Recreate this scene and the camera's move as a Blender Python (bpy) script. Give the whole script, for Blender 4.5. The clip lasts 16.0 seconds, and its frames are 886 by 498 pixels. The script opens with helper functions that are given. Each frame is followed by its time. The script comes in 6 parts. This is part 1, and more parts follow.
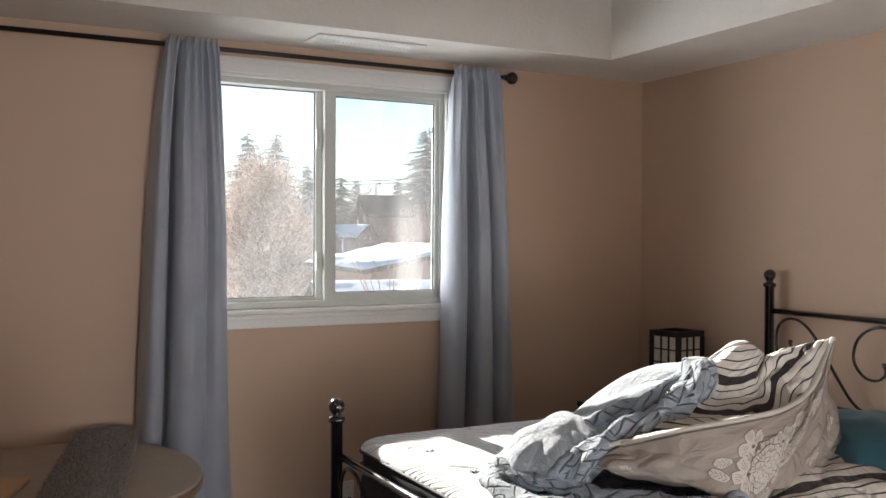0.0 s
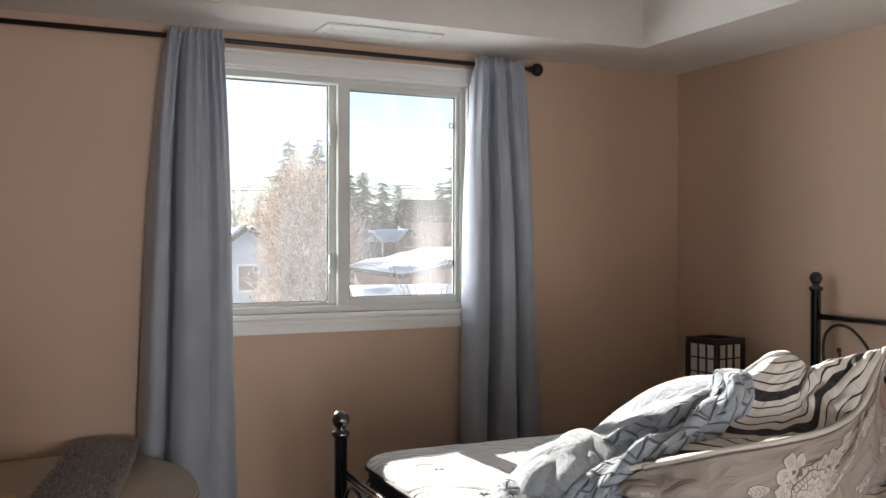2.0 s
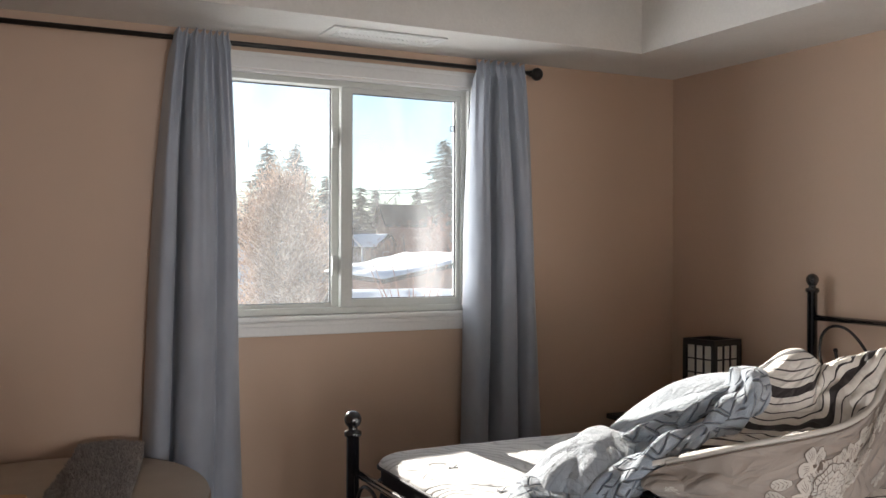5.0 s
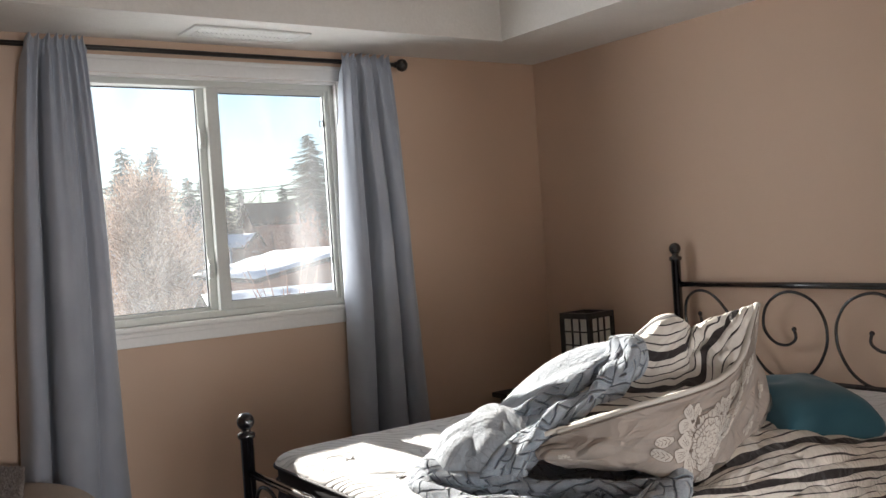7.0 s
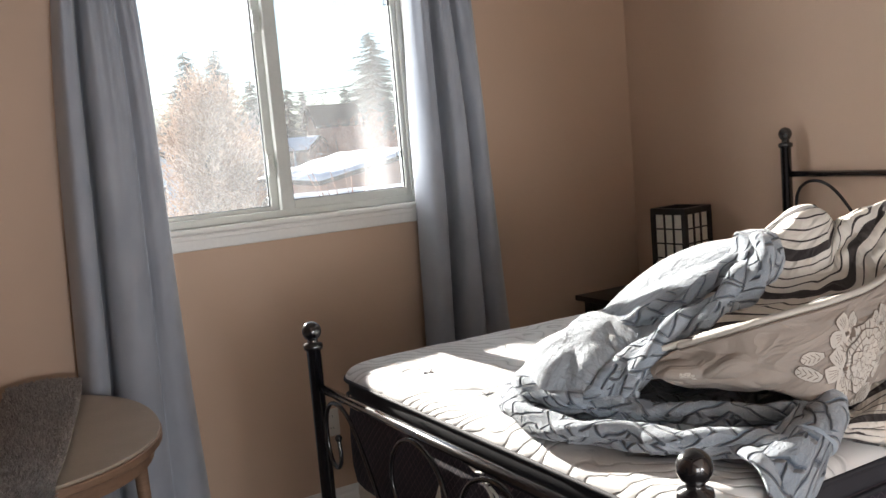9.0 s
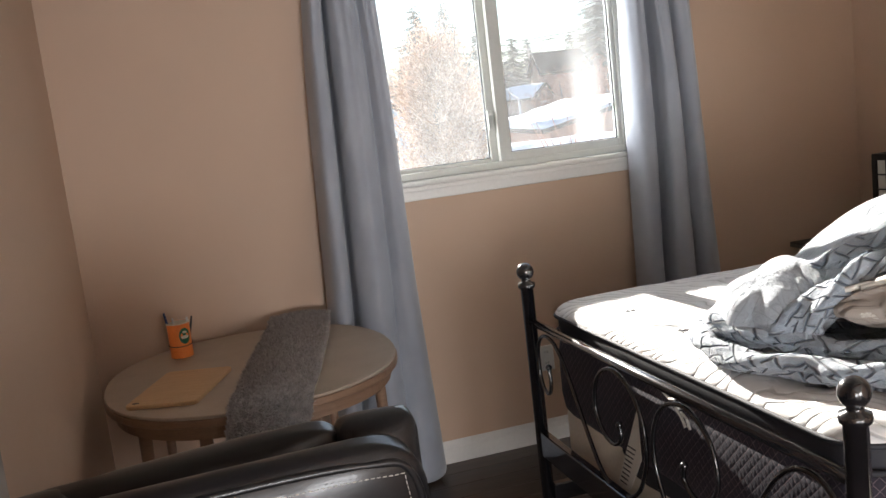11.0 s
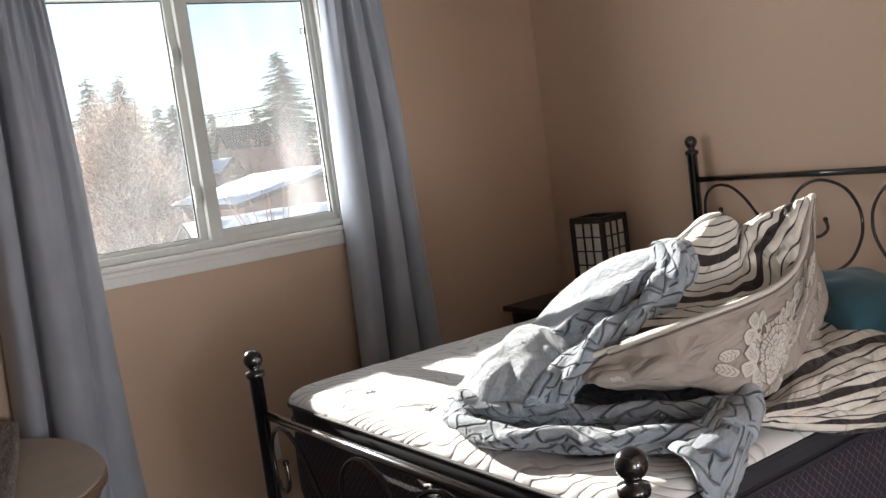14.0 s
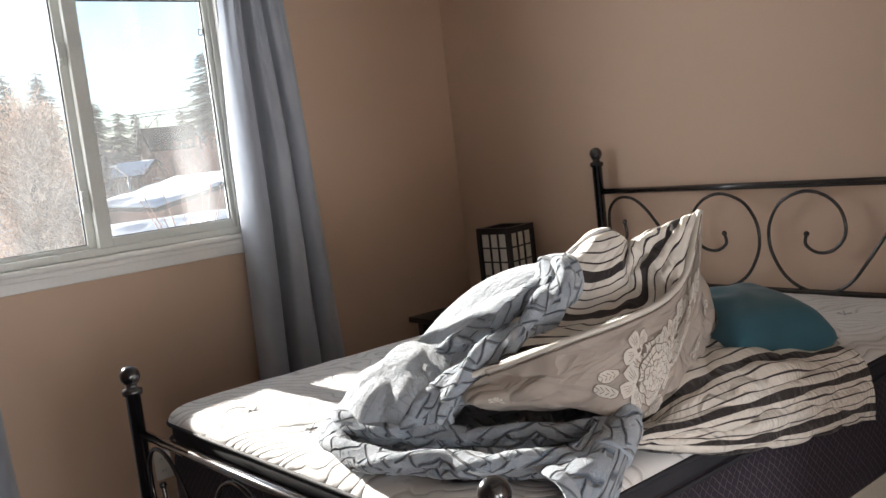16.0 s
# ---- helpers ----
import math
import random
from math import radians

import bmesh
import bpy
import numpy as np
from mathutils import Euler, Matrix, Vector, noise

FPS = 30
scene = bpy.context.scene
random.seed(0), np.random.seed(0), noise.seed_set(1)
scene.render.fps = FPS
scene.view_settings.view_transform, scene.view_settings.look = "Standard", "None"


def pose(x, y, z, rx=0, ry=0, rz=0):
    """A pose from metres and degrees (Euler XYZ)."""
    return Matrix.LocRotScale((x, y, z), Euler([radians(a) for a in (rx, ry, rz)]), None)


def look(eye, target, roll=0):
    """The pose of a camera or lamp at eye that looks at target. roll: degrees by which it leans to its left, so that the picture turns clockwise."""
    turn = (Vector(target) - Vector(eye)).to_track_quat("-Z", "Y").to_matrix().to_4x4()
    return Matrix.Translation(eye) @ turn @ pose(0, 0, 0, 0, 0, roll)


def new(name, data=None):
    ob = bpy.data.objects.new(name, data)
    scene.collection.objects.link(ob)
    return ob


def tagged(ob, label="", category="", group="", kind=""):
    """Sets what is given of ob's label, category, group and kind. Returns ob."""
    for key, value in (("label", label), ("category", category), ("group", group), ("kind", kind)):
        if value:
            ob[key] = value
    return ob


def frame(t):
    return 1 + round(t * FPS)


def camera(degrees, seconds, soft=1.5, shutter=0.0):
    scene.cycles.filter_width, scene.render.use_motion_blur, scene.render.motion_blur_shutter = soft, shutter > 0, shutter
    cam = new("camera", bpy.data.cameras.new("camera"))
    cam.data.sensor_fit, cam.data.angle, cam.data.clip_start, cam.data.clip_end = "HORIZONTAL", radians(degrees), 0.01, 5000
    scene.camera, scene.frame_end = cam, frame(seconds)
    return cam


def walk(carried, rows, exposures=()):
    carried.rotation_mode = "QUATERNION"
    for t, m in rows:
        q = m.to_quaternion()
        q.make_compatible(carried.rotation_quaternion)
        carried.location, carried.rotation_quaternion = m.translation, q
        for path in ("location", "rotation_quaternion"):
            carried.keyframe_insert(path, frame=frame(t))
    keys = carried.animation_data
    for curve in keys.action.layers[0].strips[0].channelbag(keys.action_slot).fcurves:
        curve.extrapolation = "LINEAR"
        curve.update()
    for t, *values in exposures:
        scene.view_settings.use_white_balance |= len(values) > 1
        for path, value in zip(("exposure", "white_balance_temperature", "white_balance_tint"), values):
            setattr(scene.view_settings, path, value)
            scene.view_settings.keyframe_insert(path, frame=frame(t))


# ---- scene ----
cam = camera(51.4, 16.0)
PATH = [
    (0, (-3.347, -4.004, 1.593), (-2.416, -2.234, 1.563), 0.3),
    (0.5, (-3.386, -3.893, 1.581), (-2.296, -2.217, 1.544), 0.1),
    (1, (-3.337, -3.87, 1.589), (-2.278, -2.174, 1.551), 0.9),
    (1.5, (-3.194, -3.839, 1.568), (-2.321, -2.041, 1.534), 0.7),
    (2, (-3.14, -3.834, 1.577), (-2.294, -2.022, 1.557), 0.1),
    (2.5, (-3.154, -3.788, 1.553), (-2.418, -1.928, 1.525), -0.6),
    (3, (-3.205, -3.72, 1.569), (-2.418, -1.882, 1.55), -0.1),
    (3.5, (-3.207, -3.695, 1.584), (-2.266, -1.93, 1.599), 0.5),
    (4, (-3.184, -3.74, 1.573), (-2.252, -1.971, 1.594), 0.5),
    (4.2, (-3.18, -3.757, 1.57), (-2.287, -1.968, 1.57), 0.4),
    (6.3, (-3.427, -3.851, 1.557), (-2.469, -2.095, 1.529), -1.9),
    (6.5, (-3.411, -3.845, 1.561), (-2.376, -2.134, 1.533), -2.3),
    (7, (-3.313, -3.829, 1.564), (-2.178, -2.183, 1.527), -3.8),
    (7.5, (-3.22, -3.778, 1.55), (-2.109, -2.119, 1.435), -4.4),
    (8, (-3.232, -3.635, 1.529), (-1.953, -2.102, 1.415), -4.4),
    (8.5, (-3.249, -3.547, 1.542), (-1.892, -2.086, 1.387), -4.4),
    (9, (-3.163, -3.49, 1.522), (-2.166, -1.774, 1.282), -4.9),
    (9.5, (-3.099, -3.474, 1.5), (-2.552, -1.574, 1.197), -6.0),
    (9.7, (-3.071, -3.515, 1.522), (-2.648, -1.588, 1.197), -6.8),
    (11.8, (-3.309, -3.805, 1.555), (-2.706, -1.921, 1.26), -7.0),
    (12, (-3.3, -3.802, 1.553), (-2.688, -1.923, 1.246), -7.1),
    (12.5, (-3.246, -3.791, 1.546), (-2.443, -1.989, 1.218), -6.8),
    (13, (-3.173, -3.66, 1.531), (-2.279, -1.9, 1.206), -7.9),
    (13.5, (-3.152, -3.569, 1.547), (-2.177, -1.843, 1.278), -8.1),
    (14, (-3.246, -3.553, 1.562), (-2.099, -1.931, 1.331), -7.6),
    (14.5, (-3.226, -3.552, 1.563), (-2.052, -1.949, 1.33), -7.0),
    (15, (-3.154, -3.567, 1.561), (-2.037, -1.925, 1.328), -6.6),
    (15.5, (-3.106, -3.591, 1.569), (-1.994, -1.943, 1.35), -7.0),
    (16, (-3.103, -3.56, 1.559), (-1.837, -2.031, 1.321), -6.6),
]
walk(cam, [(t, look(eye, target, roll)) for t, eye, target, roll in PATH], [(0.0, 1.98), (2.0, 1.99), (4.0, 1.92), (6.5, 1.96), (8.2, 2.06), (9.3, 2.34), (9.7, 2.46), (11.8, 2.5), (12.5, 2.5), (13.5, 2.2), (14.5, 2.02), (16.0, 2.05)])

# ---- light ----
SUN_EL, SUN_DIR = 19.4, Vector((0.045, -1.0, -0.353)).normalized()
world = bpy.data.worlds.new("sky")
scene.world = world
world.use_nodes = True
wn = world.node_tree
sky = wn.nodes.new("ShaderNodeTexSky")
sky.sky_type = "NISHITA"
sky.sun_disc = False
sky.sun_elevation = radians(SUN_EL)
sky.sun_rotation = math.atan2(-SUN_DIR.x, -SUN_DIR.y)
sky.air_density, sky.dust_density, sky.ozone_density = 1.0, 0.18, 3.4
wn.nodes["Background"].inputs["Strength"].default_value = 0.036
wn.links.new(sky.outputs[0], wn.nodes["Background"].inputs["Color"])
sun = new("sun", bpy.data.lights.new("sun", "SUN"))
sun.data.energy, sun.data.angle, sun.data.color = 4.3, radians(0.6), (1.0, 0.94, 0.86)
sun.matrix_world = look((-2, 12, 8), Vector((-2, 12, 8)) + SUN_DIR)


# unseen lamp outside, left of the window, added for sky and snow light
glow = new("sky_fill", bpy.data.lights.new("sky_fill", "AREA"))
glow.data.shape, glow.data.size, glow.data.size_y = "RECTANGLE", 8.5, 5.0
glow.data.energy, glow.data.color = 370.0, (0.94, 0.965, 1.0)
glow.matrix_world = look((-5.2, 3.6, 1.5), (-1.85, 0.0, 1.8))


# unseen lamp behind the camera, added to fill the bedroom from the hallway
hall = new("hall_fill", bpy.data.lights.new("hall_fill", "AREA"))
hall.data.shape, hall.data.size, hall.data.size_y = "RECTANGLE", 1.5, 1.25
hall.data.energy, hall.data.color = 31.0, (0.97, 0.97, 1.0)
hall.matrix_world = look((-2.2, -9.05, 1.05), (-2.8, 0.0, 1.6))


# second unseen lamp, in the hallway's side, added to brighten the far corner
side = new("hall_side_fill", bpy.data.lights.new("hall_side_fill", "AREA"))
side.data.shape, side.data.size, side.data.size_y = "RECTANGLE", 1.2, 1.2
side.data.energy, side.data.color = 8.0, (1.0, 0.98, 0.97)
side.matrix_world = look((-3.66, -5.6, 0.85), (0.0, -0.6, 1.9))


# ---- material helpers ----
def mat(name, rough=0.6, metal=0.0, coat=0.0, sheen=0.0, spec=0.5):
    m = bpy.data.materials.new(name)
    m.use_nodes = True
    b = m.node_tree.nodes["Principled BSDF"]
    b.inputs["Roughness"].default_value, b.inputs["Metallic"].default_value = rough, metal
    b.inputs["Coat Weight"].default_value, b.inputs["Sheen Weight"].default_value = coat, sheen
    b.inputs["Specular IOR Level"].default_value = spec
    return m, m.node_tree, b


def node(nt, kind, **values):
    n = nt.nodes.new(kind)
    for k, v in values.items():
        if k in n.inputs:
            n.inputs[k].default_value = v
    return n


def coords(nt, out="Object", scale=(1, 1, 1), rot=(0, 0, 0)):
    tc, mp = nt.nodes.new("ShaderNodeTexCoord"), nt.nodes.new("ShaderNodeMapping")
    mp.inputs["Scale"].default_value = scale
    mp.inputs["Rotation"].default_value = rot
    nt.links.new(tc.outputs[out], mp.inputs["Vector"])
    return mp.outputs[0]


def ramp(nt, fac, stops):
    r = nt.nodes.new("ShaderNodeValToRGB")
    while len(r.color_ramp.elements) < len(stops):
        r.color_ramp.elements.new(0.5)
    for e, (p, c) in zip(r.color_ramp.elements, stops):
        e.position, e.color = p, (*c, 1)
    nt.links.new(fac, r.inputs[0])
    return r


def bump(nt, b, height, strength=0.3, dist=0.002, prior=None):
    n = nt.nodes.new("ShaderNodeBump")
    n.inputs["Strength"].default_value, n.inputs["Distance"].default_value = strength, dist
    nt.links.new(height, n.inputs["Height"])
    if prior:
        nt.links.new(prior.outputs[0], n.inputs["Normal"])
    nt.links.new(n.outputs[0], b.inputs["Normal"])
    return n


def mixed(name, c1, c2, scale=4, fine=120, rough=0.6, bstr=0.25, bdist=0.001, metal=0.0, stretch=(1, 1, 1), out="Object", sheen=0.0, coat=0.0, var=0.5, spec=0.5):
    """A surface with broad stains, fine grain and slight relief."""
    m, nt, b = mat(name, rough, metal, coat, sheen, spec)
    v = coords(nt, out, stretch)
    big, small = node(nt, "ShaderNodeTexNoise", Scale=scale, Detail=5), node(nt, "ShaderNodeTexNoise", Scale=fine, Detail=3)
    for n in (big, small):
        nt.links.new(v, n.inputs["Vector"])
    add = node(nt, "ShaderNodeMath")
    add.operation = "MULTIPLY_ADD"
    add.inputs[1].default_value = var
    nt.links.new(small.outputs["Fac"], add.inputs[0])
    sc = node(nt, "ShaderNodeMath")
    sc.operation = "MULTIPLY"
    sc.inputs[1].default_value = 1 - var
    nt.links.new(big.outputs["Fac"], sc.inputs[0])
    nt.links.new(sc.outputs[0], add.inputs[2])
    r = ramp(nt, add.outputs[0], [(0.3, c1), (0.7, c2)])
    nt.links.new(r.outputs[0], b.inputs["Base Color"])
    bump(nt, b, small.outputs["Fac"], bstr, bdist)
    return m


# ---- materials ----
M_wall = mixed("wall_paint", (0.537, 0.388, 0.286), (0.577, 0.418, 0.311), 1.5, 240, 0.62, 0.12, 0.0006, var=0.3)
M_ceil = mixed("ceiling_paint", (0.70, 0.67, 0.63), (0.77, 0.74, 0.70), 6, 90, 0.8, 0.5, 0.0025, var=0.5)
M_white = mixed("white_gloss_paint", (0.70, 0.69, 0.665), (0.77, 0.76, 0.735), 3, 60, 0.32, 0.06, 0.0005)
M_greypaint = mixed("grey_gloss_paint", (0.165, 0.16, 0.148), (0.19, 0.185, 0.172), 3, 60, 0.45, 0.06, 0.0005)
M_vinyl = mixed("window_vinyl", (0.52, 0.53, 0.495), (0.58, 0.59, 0.555), 4, 80, 0.3, 0.04, 0.0004)
M_seal = mixed("rubber_seal", (0.03, 0.03, 0.032), (0.05, 0.05, 0.052), 10, 200, 0.6)
M_iron = mixed("black_iron", (0.008, 0.0075, 0.009), (0.014, 0.013, 0.015), 8, 160, 0.22, 0.08, 0.0005, coat=1.0)
M_rod = mixed("bronze_black", (0.018, 0.014, 0.012), (0.03, 0.024, 0.02), 8, 150, 0.35, 0.1, 0.0005, metal=0.4)
M_lino = mixed("table_laminate", (0.34, 0.28, 0.22), (0.44, 0.37, 0.30), 9, 260, 0.42, 0.1, 0.0004, var=0.55)
M_tablewood = mixed("table_edge_wood", (0.19, 0.115, 0.075), (0.30, 0.19, 0.125), 5, 60, 0.4, 0.1, 0.0005, stretch=(1, 1, 12))
M_board = mixed("cutting_board_wood", (0.50, 0.31, 0.16), (0.64, 0.43, 0.24), 3, 30, 0.5, 0.12, 0.0005, stretch=(3, 18, 3))
M_blackwood = mixed("black_stained_wood", (0.012, 0.01, 0.01), (0.03, 0.024, 0.022), 4, 40, 0.42, 0.12, 0.0006, stretch=(1, 1, 8))
M_leather = mixed("black_leather", (0.008, 0.008, 0.009), (0.016, 0.015, 0.017), 7, 330, 0.3, 0.22, 0.0005, var=0.5, coat=0.12)
M_thread = mixed("white_thread", (0.5, 0.48, 0.45), (0.6, 0.58, 0.55), 9, 200, 0.8)
M_teal = mixed("teal_cotton", (0.018, 0.082, 0.118), (0.027, 0.112, 0.152), 6, 420, 0.85, 0.3, 0.0006, sheen=0.2)
M_cream = mixed("box_spring_ticking", (0.66, 0.60, 0.50), (0.79, 0.73, 0.63), 4, 90, 0.85, 0.3, 0.001)
M_paper = mixed("paper", (0.72, 0.70, 0.64), (0.80, 0.78, 0.72), 6, 120, 0.8)
M_ink = mixed("printed_ink", (0.05, 0.05, 0.05), (0.09, 0.09, 0.09), 20, 200, 0.8)
M_plug = mixed("outlet_plastic", (0.74, 0.73, 0.70), (0.80, 0.79, 0.76), 8, 90, 0.35)
M_orange = mixed("orange_card", (0.78, 0.20, 0.035), (0.86, 0.26, 0.055), 8, 120, 0.5)
M_green = mixed("green_print", (0.01, 0.11, 0.05), (0.015, 0.15, 0.07), 12, 160, 0.5)
M_offwhite = mixed("rug_backing", (0.55, 0.50, 0.40), (0.66, 0.61, 0.50), 8, 160, 0.85)
M_metal = mixed("brushed_metal", (0.55, 0.55, 0.56), (0.66, 0.66, 0.67), 10, 200, 0.3, metal=1.0)
M_blue = mixed("blue_pen_plastic", (0.02, 0.04, 0.12), (0.03, 0.06, 0.16), 10, 90, 0.3)


def shoji():
    m, nt, b = mat("lantern_paper", 0.8)
    n = node(nt, "ShaderNodeTexNoise", Scale=60, Detail=6)
    nt.links.new(coords(nt), n.inputs["Vector"])
    nt.links.new(ramp(nt, n.outputs["Fac"], [(0.3, (0.76, 0.73, 0.66)), (0.7, (0.84, 0.81, 0.74))]).outputs[0], b.inputs["Base Color"])
    bump(nt, b, n.outputs["Fac"], 0.2, 0.0005)
    return m


M_shoji = shoji()


def floor_mat():
    m, nt, b = mat("dark_laminate", 0.34)
    v = coords(nt, "Object", (1, 9, 1))
    n = node(nt, "ShaderNodeTexNoise", Scale=3.5, Detail=9, Roughness=0.65)
    nt.links.new(v, n.inputs["Vector"])
    oi = nt.nodes.new("ShaderNodeObjectInfo")
    a = node(nt, "ShaderNodeMath")
    a.operation = "MULTIPLY_ADD"
    a.inputs[1].default_value, a.inputs[2].default_value = 0.35, -0.17
    nt.links.new(oi.outputs["Random"], a.inputs[0])
    s = node(nt, "ShaderNodeMath")
    nt.links.new(a.outputs[0], s.inputs[0])
    nt.links.new(n.outputs["Fac"], s.inputs[1])
    nt.links.new(ramp(nt, s.outputs[0], [(0.25, (0.018, 0.011, 0.008)), (0.55, (0.045, 0.026, 0.018)), (0.8, (0.085, 0.05, 0.034))]).outputs[0], b.inputs["Base Color"])
    bump(nt, b, n.outputs["Fac"], 0.25, 0.0006)
    return m


M_floor = floor_mat()


def glass(name, low, high, streak):
    """Thin window glass with dust that catches the sun, thickened to haze the view; streak is painted glare, an upright
    pale band (middle, half width, amount).
    """
    m = bpy.data.materials.new(name)
    m.use_nodes = True
    nt = m.node_tree
    nt.nodes.remove(nt.nodes["Principled BSDF"])
    out = nt.nodes["Material Output"]
    tr, gl, du = nt.nodes.new("ShaderNodeBsdfTransparent"), nt.nodes.new("ShaderNodeBsdfGlossy"), nt.nodes.new("ShaderNodeBsdfTranslucent")
    tr.inputs[0].default_value = (0.95, 0.97, 0.97, 1)
    gl.inputs["Roughness"].default_value = 0.02
    du.inputs[0].default_value = (0.8, 0.8, 0.8, 1)
    fr = nt.nodes.new("ShaderNodeFresnel")
    fr.inputs["IOR"].default_value = 1.35
    n = node(nt, "ShaderNodeTexNoise", Scale=5, Detail=6, Roughness=0.7)
    nt.links.new(coords(nt, "Object", (1, 1, 0.35)), n.inputs["Vector"])
    dust = nt.nodes.new("ShaderNodeMapRange")
    dust.inputs[1].default_value, dust.inputs[2].default_value, dust.inputs[3].default_value, dust.inputs[4].default_value = 0.35, 0.75, low, high
    nt.links.new(n.outputs["Fac"], dust.inputs[0])
    m1, m2 = nt.nodes.new("ShaderNodeMixShader"), nt.nodes.new("ShaderNodeMixShader")
    nt.links.new(fr.outputs[0], m1.inputs[0])
    nt.links.new(tr.outputs[0], m1.inputs[1])
    nt.links.new(gl.outputs[0], m1.inputs[2])
    sx = nt.nodes.new("ShaderNodeSeparateXYZ")
    nt.links.new(coords(nt), sx.inputs[0])
    off = node(nt, "ShaderNodeMath")
    off.operation = "SUBTRACT"
    off.inputs[1].default_value = streak[0]
    nt.links.new(sx.outputs[0], off.inputs[0])
    dist = node(nt, "ShaderNodeMath")
    dist.operation = "ABSOLUTE"
    nt.links.new(off.outputs[0], dist.inputs[0])
    # reflected glare put into the glass as a pale upright band
    glare, fade = nt.nodes.new("ShaderNodeMapRange"), nt.nodes.new("ShaderNodeMapRange")
    glare.interpolation_type = fade.interpolation_type = "SMOOTHSTEP"
    for k, q in enumerate((streak[1] * 0.3, streak[1], streak[2], 0.0)):
        glare.inputs[k + 1].default_value = q
    for k, q in enumerate((1.55, 2.05, 1.0, 0.15)):
        fade.inputs[k + 1].default_value = q
    nt.links.new(dist.outputs[0], glare.inputs[0])
    nt.links.new(sx.outputs[2], fade.inputs[0])
    both = node(nt, "ShaderNodeMath")
    both.operation = "MULTIPLY"
    nt.links.new(glare.outputs[0], both.inputs[0])
    nt.links.new(fade.outputs[0], both.inputs[1])
    total = node(nt, "ShaderNodeMath")
    nt.links.new(dust.outputs[0], total.inputs[0])
    nt.links.new(both.outputs[0], total.inputs[1])
    nt.links.new(total.outputs[0], m2.inputs[0])
    nt.links.new(m1.outputs[0], m2.inputs[1])
    nt.links.new(du.outputs[0], m2.inputs[2])
    nt.links.new(m2.outputs[0], out.inputs[0])
    return m


# left pane gets slightly more haze to imitate its glare
M_glass = {"left": glass("dusty_hazed_glass", 0.02, 0.05, (-2.5, 0.01, 0.0)), "right": glass("window_glass", 0.016, 0.042, (-1.40, 0.10, 0.03))}


# ---- mesh helpers ----
def finish(name, bm, material, smooth=False):
    me = bpy.data.meshes.new(name)
    bm.normal_update()
    bm.to_mesh(me)
    bm.free()
    me.materials.append(material)
    if smooth:
        for p in me.polygons:
            p.use_smooth = True
    return me


def part(name, bm, material, parent=None, label="", smooth=False, at=None):
    ob = new(name, finish(name, bm, material, smooth))
    if at is not None:
        ob.matrix_basis = at
    if parent:
        ob.parent = parent
    if label:
        ob["label"] = label
    return ob


def thing(name, label, category, at=(0, 0, 0), group="", kind="", rz=0):
    ob = new(name)
    ob.empty_display_size = 0.05
    ob.matrix_basis = pose(*at, 0, 0, rz)
    return tagged(ob, label, category, group, kind)


def box(x0, x1, y0, y1, z0, z1, bev=0.0, seg=2, bm=None):
    bm2 = bmesh.new()
    bmesh.ops.create_cube(bm2, size=1, matrix=Matrix.LocRotScale(((x0 + x1) / 2, (y0 + y1) / 2, (z0 + z1) / 2), None, (x1 - x0, y1 - y0, z1 - z0)))
    if bev:
        bmesh.ops.bevel(bm2, geom=bm2.edges[:], offset=bev, segments=seg, affect="EDGES", profile=0.5)
    if bm is None:
        return bm2
    merge(bm, bm2)
    return bm


def merge(bm, other):
    me = bpy.data.meshes.new("tmp")
    other.to_mesh(me)
    other.free()
    bm.from_mesh(me)
    bpy.data.meshes.remove(me)


def lathe(profile, n=24, at=(0, 0, 0), axis=None):
    """A turned solid from (radius, height) pairs, with closed ends."""
    bm = bmesh.new()
    rings = []
    for r, z in profile:
        rings.append([bm.verts.new((r * math.cos(2 * math.pi * k / n), r * math.sin(2 * math.pi * k / n), z)) for k in range(n)])
    for a, b in zip(rings, rings[1:]):
        for k in range(n):
            bm.faces.new((a[k], a[(k + 1) % n], b[(k + 1) % n], b[k]))
    bm.faces.new(list(reversed(rings[0])))
    bm.faces.new(rings[-1])
    if axis is not None:
        bmesh.ops.transform(bm, matrix=Vector((0, 0, 1)).rotation_difference(Vector(axis)).to_matrix().to_4x4(), verts=bm.verts)
    bmesh.ops.translate(bm, vec=at, verts=bm.verts)
    return bm


def catmull(pts, n=8, closed=False):
    pts = [Vector(p) for p in pts]
    out = []
    m = len(pts)
    for i in range(m if closed else m - 1):
        p0, p1, p2, p3 = (pts[(i + k) % m] if closed else pts[min(max(i + k, 0), m - 1)] for k in (-1, 0, 1, 2))
        for j in range(n):
            t = j / n
            out.append(0.5 * ((2 * p1) + (p2 - p0) * t + (2 * p0 - 5 * p1 + 4 * p2 - p3) * t * t + (3 * p1 - p0 - 3 * p2 + p3) * t ** 3))
    if not closed:
        out.append(pts[-1])
    return out


